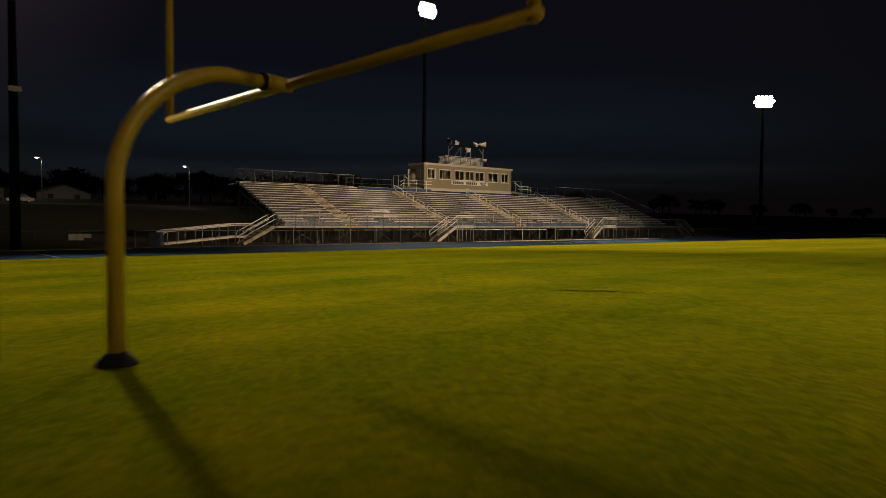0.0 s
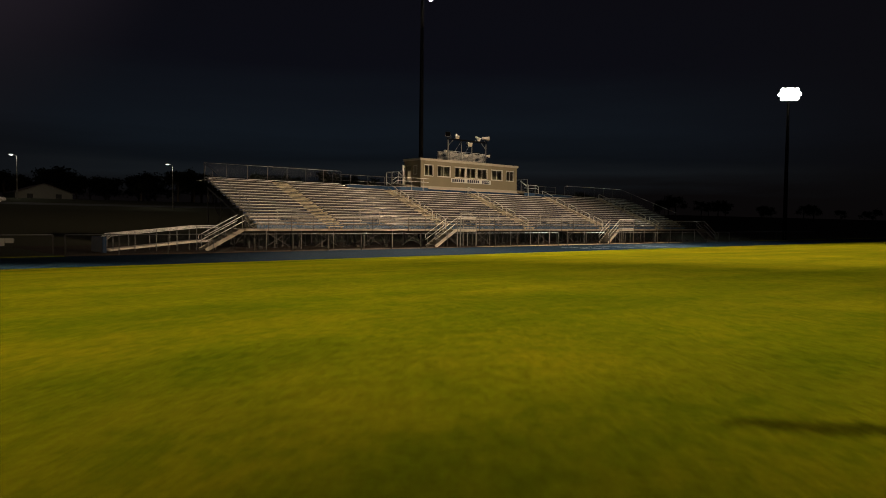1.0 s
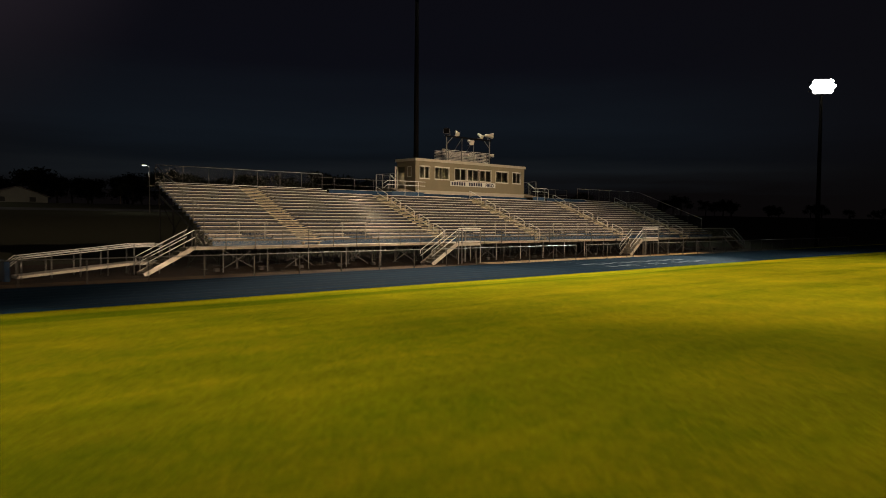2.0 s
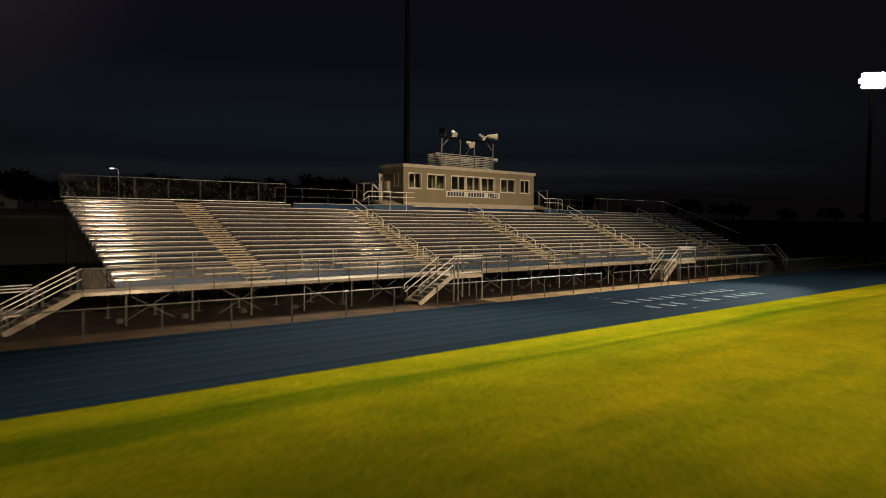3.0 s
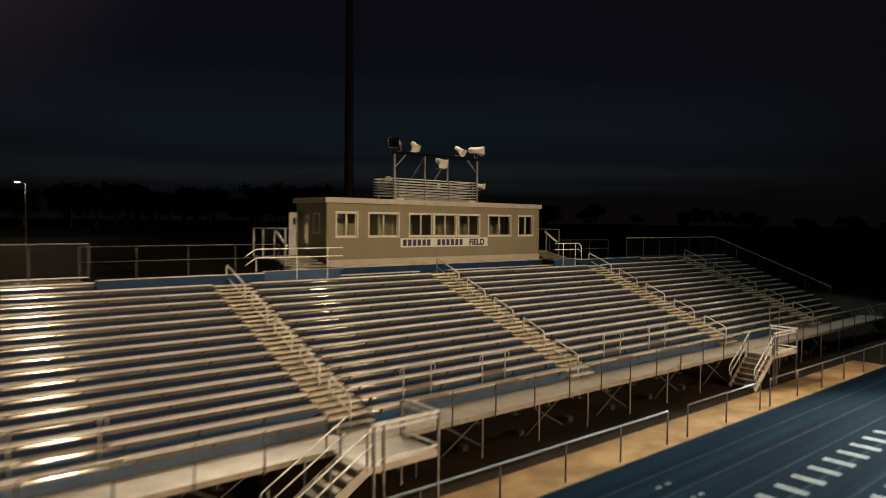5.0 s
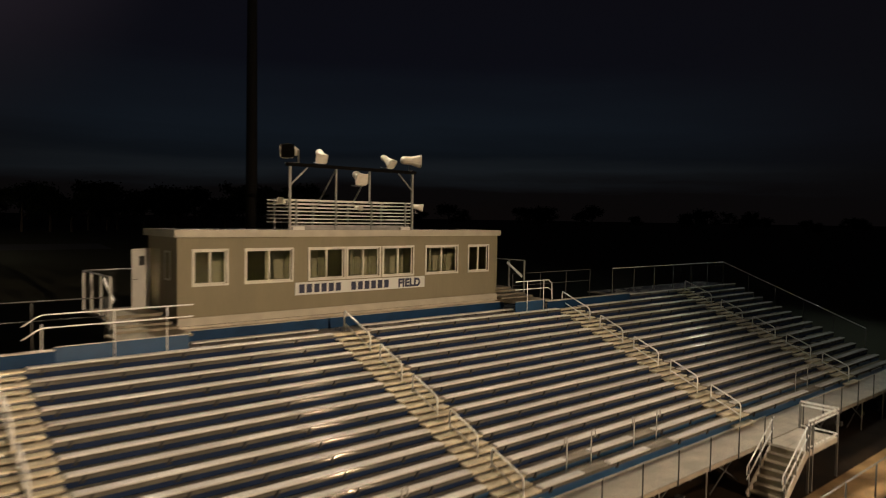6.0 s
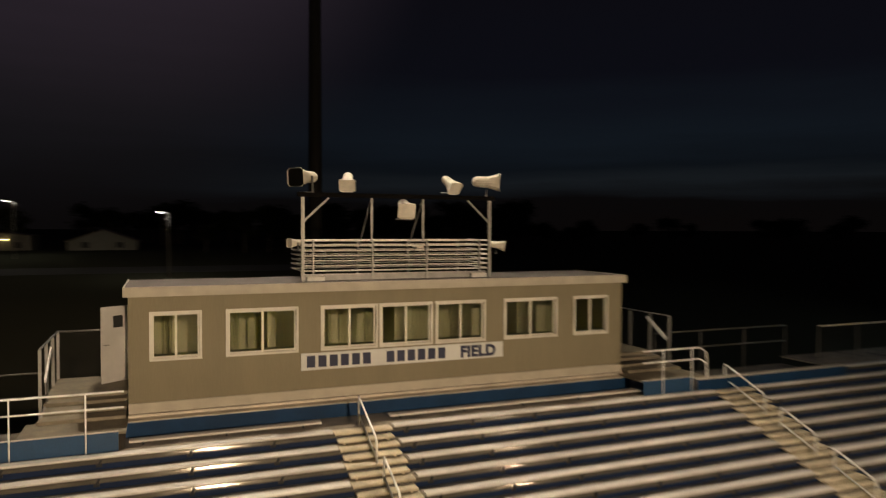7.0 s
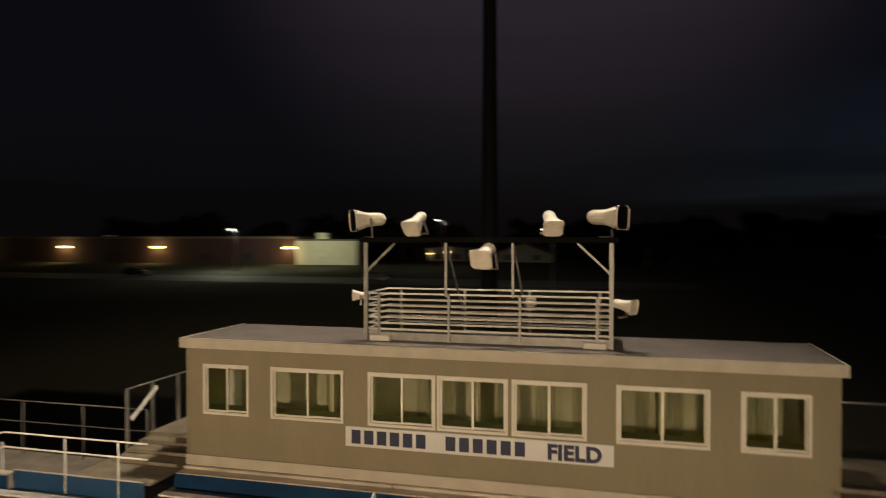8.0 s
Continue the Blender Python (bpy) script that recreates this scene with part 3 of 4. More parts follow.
def build_rear_deck():
    """Blue back boards with a metal cap, the bench in front of the booth and the rear walkway."""
    z = deck_z(N_ROWS) + TREAD_UP
    for a, b, y in ((END_W + 0.01, 46.09, top_y + 0.20), (65.86, END_E - 0.01, top_y + 0.20), (49.8, 64.2, 60.24)):
        part("riser_board", Shape().box(a, y, z + 0.002, b, y + 0.026, RZ - 0.03), M_BACK, stand)
        part("cap_plank", Shape().box(a, y - 0.02, RZ - 0.028, b, y + 0.24, RZ), M_TREAD, stand)
    part("rear_walkway", Shape().box(49.8, 60.482, RZ - 0.05, 64.2, 60.66, RZ - 0.002), M_TREAD, stand)
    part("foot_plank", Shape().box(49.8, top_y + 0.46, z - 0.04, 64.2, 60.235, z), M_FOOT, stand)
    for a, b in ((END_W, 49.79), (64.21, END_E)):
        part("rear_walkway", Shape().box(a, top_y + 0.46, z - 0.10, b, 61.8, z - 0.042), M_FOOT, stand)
    bracket = Shape().box(-0.02, -0.05, -0.126, 0.02, 0.05, -0.04).data("seat_bracket", M_CAP)
    for a, b in ((X0, END_W - 0.01), (END_E + 0.01, X1)):
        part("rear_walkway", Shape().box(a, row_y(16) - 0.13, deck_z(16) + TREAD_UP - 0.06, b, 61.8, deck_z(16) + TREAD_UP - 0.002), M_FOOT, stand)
    for a, b in ((49.9, 54.3), (56.1, 64.05)):
        seat = part("seat_plank", Shape().along_x([(59.62 + p, 5.14 + q) for p, q in seat_profile()], a, b), M_ALU, stand)
        x = a + 0.3
        while x < b:
            piece("seat_bracket", bracket, (x, 59.62, 5.14), seat)
            x += 1.83


build_rear_deck()


def build_understructure():
    x = X0 + 0.1
    k = 0
    while x < X1 + 0.1:
        for j, y in enumerate((52.2, 54.7, 57.2, 59.6)):
            top = deck_z((y - ROW0_Y) / ROW_DY) - 0.42
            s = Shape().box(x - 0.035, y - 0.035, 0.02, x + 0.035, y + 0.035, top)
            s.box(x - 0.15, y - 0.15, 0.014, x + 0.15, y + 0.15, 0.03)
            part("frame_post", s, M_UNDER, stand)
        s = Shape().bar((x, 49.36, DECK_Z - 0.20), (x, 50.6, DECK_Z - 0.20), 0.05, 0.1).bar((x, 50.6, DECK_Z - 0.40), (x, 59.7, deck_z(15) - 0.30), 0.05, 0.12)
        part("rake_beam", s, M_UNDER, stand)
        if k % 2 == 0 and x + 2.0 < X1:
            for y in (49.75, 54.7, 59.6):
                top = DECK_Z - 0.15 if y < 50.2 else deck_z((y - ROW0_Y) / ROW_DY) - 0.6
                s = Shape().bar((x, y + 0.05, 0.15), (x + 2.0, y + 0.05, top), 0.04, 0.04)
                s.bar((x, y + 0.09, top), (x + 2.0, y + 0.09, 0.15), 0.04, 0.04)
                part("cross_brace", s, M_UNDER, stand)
        x += 2.0
        k += 1
    # pipe legs with base blocks carry the walkway's edge
    leg = Shape().tube([(0, 0, 0.0), (0, 0, DECK_Z - 0.142)], 0.032, 8).data("walkway_leg", M_STEEL)
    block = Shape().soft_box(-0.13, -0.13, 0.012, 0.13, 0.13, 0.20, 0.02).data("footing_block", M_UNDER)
    for i in range(22):
        x = 27.12 + 2.7 * i
        if 63.6 < x < 66.4 or 40.6 < x < 43.1:
            continue
        post = piece("walkway_leg", leg, (x, 49.40, 0), stand)
        piece("footing_block", block, (0, 0.9, 0), post)


build_understructure()


def build_handrails():
    """Short looped rails up the middle of the railed aisles."""
    for ai, a in enumerate(AISLES):
        if ai == 0:
            continue
        for r in range(5):
            ya = 50.72 + 1.745 * r
            yb = ya + (1.18 if r < 4 else 1.6)
            za, zb = (deck_z((y - ROW0_Y) / ROW_DY - 0.1) for y in (ya, yb))
            h = 0.97
            d = Vector((0, yb - ya, zb - za)).normalized()
            pts = [(a, ya, za), (a, ya, za + h - 0.12), (a, ya + 0.03, za + h - 0.03), tuple(Vector((a, ya, za + h)) + d * 0.12),
                   tuple(Vector((a, yb, zb + h)) - d * 0.12), (a, yb - 0.03, zb + h - 0.01), (a, yb, zb + h - 0.12), (a, yb, zb)]
            s = Shape().tube(pts, 0.029, 8)
            s.tube([(a, ya, za + 0.52), (a, yb, zb + 0.52)], 0.025, 8)
            part("aisle_handrail", s, M_PIPE, stand, smooth=True)
    # low hoops beside the wheelchair places
    for g0, g1 in GAPS:
        y, z = row_y(1) - 0.28, DECK_Z + 1.38
        xa, xb = g0 - 0.32, g1 - 0.38
        s = Shape()
        for x, out in ((xa, -1), (xb, 1)):
            s.tube([(x, y, DECK_Z + 0.002), (x, y, z)], 0.022, 8)
            s.tube([(x, y, z), (x + 0.10 * out, y - 0.02, z + 0.02), (x + 0.15 * out, y - 0.03, z - 0.04), (x + 0.15 * out, y - 0.03, z - 0.20)], 0.022, 8)
        s.tube([(xa, y, z), (xb, y, z)], 0.018, 8)
        part("wheelchair_rail", s, M_RAIL, stand, smooth=True)


build_handrails()


def fence(name, label, pts, step, z_post, radius=0.03, wire=True, mid=(), group="", top_mat=None, lower=0.05, post_mat=None, foot_rail=False, link=None):
    """A pipe fence along points (x, y, foot, top); posts reach down to z_post below the foot."""
    f = thing(name, label, "fence", group)
    for (xa, ya, fa, ta), (xb, yb, fb, tb) in zip(pts, pts[1:]):
        L = math.hypot(xb - xa, yb - ya)
        n = max(1, round(L / step))
        for i in range(n + 1):
            u = i / n
            x, y, ft, tp = xa + (xb - xa) * u, ya + (yb - ya) * u, fa + (fb - fa) * u, ta + (tb - ta) * u
            s = Shape().tube([(x, y, ft - z_post), (x, y, tp - 0.01)], radius, 8)
            part("post", s, post_mat or M_POST, f, smooth=True)
        part("top_rail", Shape().tube([(xa, ya, ta), (xb, yb, tb)], radius * 0.85, 8), top_mat or M_PIPE, f, smooth=True)
        if foot_rail:
            part("foot_rail", Shape().tube([(xa, ya, fa + 0.03), (xb, yb, fb + 0.03)], radius * 0.8, 8), M_PIPE, f, smooth=True)
        for m in mid:
            part("rail", Shape().tube([(xa, ya, fa + (ta - fa) * m), (xb, yb, fb + (tb - fb) * m)], radius * 0.75, 8), top_mat or M_STEEL, f, smooth=True)
        if wire:
            part("chain_link_mesh", Shape().quad((xa, ya + 0.02, fa + lower), (xb, yb + 0.02, fb + lower), (xb, yb + 0.02, tb - 0.02), (xa, ya + 0.02, ta - 0.02)), link or M_WIRE, f)
    return f


fence("back_fence", "grey chain-link guard fence behind the highest bleacher row", [(X0, 60.1, RZ, 6.58), (39.95, 60.1, RZ, 6.60)], 1.83, 0.47, group="guard fences", top_mat=M_STEEL, foot_rail=True)
fence("back_fence", "grey chain-link guard fence behind the highest bleacher row", [(72.25, 60.2, RZ, 6.58), (X1, 60.2, RZ, 6.58)], 1.83, 0.47, group="guard fences")
fence("side_fence", "sloping chain-link guard fence at the end of the stand", [(X1, 60.2, RZ, 6.58), (X1, 52.0, deck_z(2), 3.42)], 1.5, 0.3, group="guard fences")
fence("side_fence", "sloping chain-link guard fence at the end of the stand", [(X0, 60.1, RZ, 6.58), (X0, 52.0, deck_z(2), 3.42)], 1.5, 0.3, group="guard fences", top_mat=M_STEEL)
fence("rear_railing", "grey pipe railing along the rear walkway", [(40.0, 61.6, RZ, 6.44), (48.0, 61.6, RZ, 6.44)], 1.83, 0.47, 0.024, False, (0.45,), "rear railings", M_POST)
fence("rear_railing", "grey pipe railing along the rear walkway", [(66.2, 61.6, RZ, 6.44), (72.2, 61.6, RZ, 6.44)], 1.83, 0.47, 0.024, False, (0.45,), "rear railings", M_POST)
for xa, xb in ((25.5, 42.9), (45.45, 65.9), (69.1, 86.15)):
    fence("walkway_guard", "chain-link guard along the front walkway of the stand", [(xa, 49.27, DECK_Z, 2.38), (xb, 49.27, DECK_Z, 2.38)], 1.8, 0.14, 0.024, True, (), "walkway guards", M_RAIL, link=M_GUARD)
for xa, xb in ((14, 54.5), (55.8, 61.4), (62.3, 92), (92, 112)):
    fence("track_fence", "low grey chain-link fence along the running track", [(xa, 46.36, 0.0, 1.16), (xb, 46.36, 0.0, 1.16)], 2.65, 0.05, 0.030, True, (), "track fences", M_STEEL)


# ---- stairs to the front walkway ----
def build_stairs(x_foot, x_top, y0, y1, landing_to, label, side=None):
    st = thing("stairs", label, "stairs", "stairs to the walkway")
    n = 7
    run = (x_top - x_foot) / n
    way = 1 if run > 0 else -1
    for i in range(n):
        z = DECK_Z * (i + 1) / (n + 0.0)
        xa, xb = sorted((x_foot + run * i, x_foot + run * (i + 1) + 0.03 * way))
        part("step", Shape().soft_box(xa, y0 + 0.05, z - 0.05, xb, y1 - 0.05, z, 0.008), M_STAIR, st)
        if i:
            xr = x_foot + run * i + 0.03 * way
            part("riser", Shape().box(xr - 0.006, y0 + 0.06, z - DECK_Z / n, xr + 0.006, y1 - 0.06, z - 0.051), M_STAIR, st)
    for y in (y0, y1):
        s = Shape().bar((x_foot - 0.05, y, 0.05), (x_top, y, DECK_Z - 0.06), 0.05, 0.24)
        part("stringer", s, side or M_TREAD, st)
        for h in (0.95, 0.55):
            a = Vector((x_foot - 0.1 * way, y, 0.05 + h))
            b = Vector((x_top + 0.1 * way, y, DECK_Z + h))
            pts = [a + Vector((-0.02 * way, 0, -0.25)), a, b] if h > 0.9 else [a, b]
            part("handrail", Shape().tube(pts, 0.026, 8), M_PIPE, st, smooth=True)
        for u in (0.04, 0.5, 0.98):
            x, z = x_foot + (x_top - x_foot) * u, DECK_Z * u
            part("post", Shape().tube([(x, y, z - 0.05 if u > 0.1 else 0.0), (x, y, z + 0.96)], 0.03, 8), M_STEEL, st, smooth=True)
    if landing_to:
        s = Shape()
        for j in range(4):
            w = (49.29 - y0) / 4
            s.box(x_top, y0 + w * j, DECK_Z - 0.06, landing_to, y0 + w * (j + 1) - 0.012, DECK_Z + 0.001)
        s.box(x_top, y0 - 0.02, DECK_Z - 0.18, landing_to, y0 - 0.002, DECK_Z)
        part("landing", s, M_TREAD, st)
        for (xa, ya), (xb, yb) in (((landing_to, 49.25), (landing_to, y0)), ((landing_to, y0), (x_top + 0.1, y0))):
            part("top_rail", Shape().bar((xa, ya, 2.46), (xb, yb, 2.46), 0.05, 0.07), M_PIPE, st)
            part("rail", Shape().bar((xa, ya, 2.32), (xb, yb, 2.32), 0.04, 0.06), M_PIPE, st)
            part("rail", Shape().bar((xa, ya, DECK_Z + 0.12), (xb, yb, DECK_Z + 0.12), 0.04, 0.05), M_PIPE, st)
            part("chain_link_mesh", Shape().quad((xa, ya + 0.01, DECK_Z + 0.1), (xb, yb + 0.01, DECK_Z + 0.1), (xb, yb + 0.01, 2.3), (xa, ya + 0.01, 2.3)), M_WIRE, st)
        for x, y in ((landing_to, 49.25), (landing_to, y0), (x_top + 0.15, y0), (x_top + 0.45, y0)):
            part("post", Shape().box(x - 0.035, y - 0.035, 0.0, x + 0.035, y + 0.035, 2.42), M_STEEL, st)
    return st


build_stairs(40.95, 43.1, 47.65, 48.85, 45.35, "metal stairs with pipe rails up to the stand")
build_stairs(64.4, 66.1, 47.95, 49.10, 68.75, "metal stairs with pipe rails up to the stand")
build_stairs(22.9, 25.4, 49.35, 50.45, 0, "metal stairs with double pipe rails beside the ramp", M_FOOT)
build_stairs(88.7, 86.2, 49.35, 50.45, 0, "metal stairs with pipe rails at the end of the walkway", M_FOOT)


def build_ramp():
    r = thing("access_ramp", "pale metal access ramp with pipe railings beside the stand", "ramp")
    s = Shape()
    s.add([(17.4, 50.75, 0.03), (22.8, 50.75, 0.52), (24.4, 50.75, 0.52), (24.4, 52.05, 0.52), (22.8, 52.05, 0.52), (17.4, 52.05, 0.03),
           (17.4, 50.75, 0.16), (22.8, 50.75, 0.66), (24.4, 50.75, 0.66), (24.4, 52.05, 0.66), (22.8, 52.05, 0.66), (17.4, 52.05, 0.16)],
          [(6, 7, 10, 11), (7, 8, 9, 10), (0, 1, 7, 6), (1, 2, 8, 7), (2, 3, 9, 8), (3, 4, 10, 9), (4, 5, 11, 10), (5, 0, 6, 11), (0, 5, 4, 1), (1, 4, 3, 2)])
    part("ramp_deck", s, M_TREAD, r)
    for y in (50.75, 52.05):
        for h in (0.98, 0.86):
            part("handrail", Shape().tube([(17.1, y, 0.75 + (h - 0.98)), (17.5, y, 0.12 + h), (22.8, y, 0.62 + h), (24.3, y, 0.64 + h)], 0.026, 8), M_PIPE, r, smooth=True)
        for i in range(6):
            x = 17.6 + 1.3 * i
            z = 0.15 + 0.5 * min(1, (x - 17.4) / 5.4)
            part("post", Shape().tube([(x, y, 0.0), (x, y, z + 0.97)], 0.03, 8), M_STEEL, r, smooth=True)
    s = Shape().soft_box(16.7, 49.65, 0.0, 16.95, 52.05, 0.95, 0.02)
    part("end_panel", s, M_BACK, r)
    return r


build_ramp()


# ---- press booth ----
WINDOWS = [(50.38, 51.48), (52.17, 53.88), (54.59, 56.05), (56.21, 57.66), (57.86, 59.32), (60.03, 61.73), (62.42, 63.57)]
WZ0, WZ1 = 6.78, 7.87
FLOOR_Z, WALL_TOP = 5.69, 8.32


def build_booth():
    bx0, by0, bx1, by1 = BOOTH
    booth = thing("press_booth", "khaki press booth with white sliding windows on the stand", "press booth", kind="structure")
    t = 0.12
    xs = [bx0] + [v for w in WINDOWS for v in w] + [bx1]
    for i in range(0, len(xs), 2):
        part("wall_panel", Shape().box(xs[i], by0, FLOOR_Z, xs[i + 1], by0 + t, WALL_TOP), M_SIDING, booth)
    for a, b in WINDOWS:
        part("wall_panel", Shape().box(a, by0, FLOOR_Z, b, by0 + t, WZ0), M_SIDING, booth)
        part("wall_panel", Shape().box(a, by0, WZ1, b, by0 + t, WALL_TOP), M_SIDING, booth)
    # thin vertical battens
    def batten(z0, z1):
        return Shape().box(-0.014, -0.0025, z0, 0.014, -0.0004, z1).data("batten", M_SIDING)
    whole, low, high = batten(FLOOR_Z + 0.035, WALL_TOP - 0.012), batten(FLOOR_Z + 0.035, WZ0 - 0.08), batten(WZ1 + 0.08, WALL_TOP - 0.012)
    x = bx0 + 0.1
    while x < bx1 - 0.08:
        free = not any(a - 0.08 < x < b + 0.08 for a, b in WINDOWS)
        for me in ((whole,) if free else (low, high)):
            piece("batten", me, (x, by0, 0), booth)
        x += 0.20
    s = Shape().box(bx0, by0 + t + 0.001, FLOOR_Z, bx0 + t, 62.25, WALL_TOP)
    s.box(bx0, 63.17, FLOOR_Z, bx0 + t, by1, WALL_TOP)
    s.box(bx0, 62.25, 7.88, bx0 + t, 63.17, WALL_TOP)
    part("side_wall", s, M_SIDING, booth)
    part("side_wall", Shape().box(bx1 - t, by0 + t + 0.001, FLOOR_Z, bx1, by1, WALL_TOP), M_SIDING, booth)
    part("rear_wall", Shape().box(bx0 + t + 0.001, by1 - t, FLOOR_Z, bx1 - t - 0.001, by1, WALL_TOP), M_INSIDE, booth)
    part("floor_slab", Shape().box(bx0 + 0.01, by0 + 0.01, FLOOR_Z - 0.22, bx1 - 0.01, by1 - 0.01, FLOOR_Z - 0.002), M_DARKWOOD, booth)
    part("ceiling_panel", Shape().box(bx0 + t + 0.002, by0 + t + 0.002, WALL_TOP - 0.1, bx1 - t - 0.002, by1 - t - 0.002, WALL_TOP - 0.03), M_INSIDE, booth)
    s = Shape().box(bx0 - 0.10, by0 - 0.10, WALL_TOP + 0.001, bx1 + 0.10, by1 + 0.1, 8.53)
    roof = part("roof", s, M_ROOF, booth)
    s = Shape().box(bx0 - 0.13, by0 - 0.13, WALL_TOP - 0.01, bx1 + 0.13, by0 - 0.102, 8.55)
    part("fascia", s, M_TRIM, roof)
    for x in (bx0 - 0.13, bx1 + 0.102):
        part("fascia", Shape().box(x, by0 - 0.101, WALL_TOP - 0.01, x + 0.028, by1 + 0.1, 8.55), M_TRIM, roof)
    part("base_board", Shape().box(bx0 - 0.02, by0 - 0.06, 5.47, bx1 + 0.02, by0 - 0.007, FLOOR_Z + 0.03), M_TRIM, booth)
    part("ledge", Shape().box(bx0 - 0.02, by0 - 0.16, RZ + 0.002, bx1 + 0.02, by0 - 0.062, 5.465), M_TREAD, booth)
    for x in (bx0 - 0.02, bx1 - 0.05):
        part("corner_board", Shape().box(x, by0 - 0.02, FLOOR_Z + 0.031, x + 0.07, by0 - 0.0055, WALL_TOP - 0.011), M_SIDING, booth)
    for a, b in WINDOWS:
        w = part("window", Shape().ring_frame(a - 0.06, WZ0 - 0.06, b + 0.06, WZ1 + 0.06, 0.06, by0 - 0.035, by0 - 0.006), M_FRAME, booth, "white window frame")
        m = (a + b) / 2
        for k, (p, q) in enumerate(((a, m + 0.03), (m - 0.03, b))):
            y = by0 + 0.015 + 0.035 * k
            sash = Shape().ring_frame(p, WZ0, q, WZ1, 0.045, y, y + 0.03)
            part("sash", sash, M_FRAME, w)
            g = part("pane", Shape().box(p + 0.045, y + 0.011, WZ0 + 0.045, q - 0.045, y + 0.017, WZ1 - 0.045), M_GLASS, w)
            g.visible_shadow = False
    # door leaf, standing open at right angles to the side wall
    door = part("door", Shape().soft_box(48.95, 63.19, 5.84, 49.84, 63.235, 7.87, 0.006), M_DOOR, booth, "pale grey door standing open, with a small window")
    part("door_window", Shape().box(49.28, 63.184, 7.30, 49.56, 63.189, 7.62), M_CAP, door, "small dark door window")
    part("door_handle", Shape().tube([(49.02, 63.19, 6.86), (49.02, 63.13, 6.86), (49.13, 63.13, 6.86)], 0.012, 8), M_STEEL, door)
    part("side_window", Shape().box(bx0 - 0.03, 61.25, 6.9, bx0 - 0.004, 61.30, 7.85).box(bx0 - 0.03, 61.75, 6.9, bx0 - 0.004, 61.80, 7.85).box(bx0 - 0.03, 61.30, 6.9, bx0 - 0.004, 61.75, 6.95)
         .box(bx0 - 0.03, 61.30, 7.8, bx0 - 0.004, 61.75, 7.85), M_FRAME, booth)
    # the leaf stands part open, swung about its hinge
    hinge = Matrix.Translation((49.84, 63.21, 0)) @ Matrix.Rotation(radians(35), 4, "Z") @ Matrix.Translation((-49.84, -63.21, 0))
    for ob in (door, *door.children):
        ob.data.transform(hinge)
    return booth


booth = build_booth()


def build_inside():
    bx0, by0, bx1, by1 = BOOTH
    c = thing("counter", "long dark wooden counter under the booth windows", "counter")
    part("worktop", Shape().soft_box(bx0 + 0.2, by0 + 0.16, 6.72, bx1 - 0.2, by0 + 0.75, 6.77, 0.01), M_DARKWOOD, c)
    x = bx0 + 0.4
    while x < bx1 - 0.3:
        part("leg", Shape().box(x - 0.03, by0 + 0.2, FLOOR_Z, x + 0.03, by0 + 0.7, 6.719), M_DARKWOOD, c)
        x += 2.2
    for x in (53.3, 56.9, 60.9):
        w = thing("partition", "pale partition wall inside the booth", "partition wall", "partitions", "structure")
        part("panel", Shape().box(x - 0.05, by0 + 0.8, FLOOR_Z, x + 0.05, by1 - 0.13, WALL_TOP - 0.11), M_INSIDE, w)
    rng = random.Random(4)
    for a, b in WINDOWS:
        n = 2 if b - a > 1.2 else 1
        for k in range(n):
            p = a + (b - a) * (k + rng.uniform(0.1, 0.5)) / n
            cur = Shape()
            w = rng.uniform(0.25, 0.5)
            pts = []
            for j in range(9):
                pts.append((p + w * j / 8, by1 - 0.2 + 0.03 * (j % 2)))
            for (xa, ya), (xb, yb) in zip(pts, pts[1:]):
                cur.add([(xa, ya, 6.2), (xb, yb, 6.2), (xb, yb, 8.1), (xa, ya, 8.1), (xa, ya + 0.01, 6.2), (xb, yb + 0.01, 6.2), (xb, yb + 0.01, 8.1), (xa, ya + 0.01, 8.1)],
                        [(0, 1, 2, 3), (7, 6, 5, 4), (0, 4, 5, 1), (1, 5, 6, 2), (2, 6, 7, 3), (3, 7, 4, 0)])
            tagged(part("curtain", cur, M_CURTAIN), "dull green curtain hanging on the booth's rear wall", "curtain", "curtains")


build_inside()


def build_sign():
    y = BOOTH[1] - 0.035
    s = thing("booth_sign", "white board sign with dark blue serif lettering on the booth", "sign")
    part("board", Shape().soft_box(54.0, y - 0.015, 6.23, 59.93, y + 0.02, 6.68, 0.006), M_SIGNBOARD, s)
    # two words shown as bars, letter by letter
    for x0, n in ((54.15, 6), (56.35, 6)):
        for i in range(n):
            x = x0 + 0.305 * i
            part("letter_bar", Shape().box(x, y - 0.022, 6.30, x + 0.22, y - 0.0155, 6.61), M_NAVY, s)
    c = bpy.data.curves.new("word", "FONT")
    c.body, c.size, c.extrude, c.offset = "FIELD", 0.44, 0.003, 0.022
    c.space_character = 1.05
    tmp = new("word", c)
    dg = bpy.context.evaluated_depsgraph_get()
    me = bpy.data.meshes.new_from_object(tmp.evaluated_get(dg))
    bpy.data.objects.remove(tmp)
    me.materials.clear()
    me.materials.append(M_NAVY)
    w = new("lettering", me)
    w.matrix_world = pose(58.56, y - 0.019, 6.30, 90, 0, 0)
    w.parent = s


build_sign()


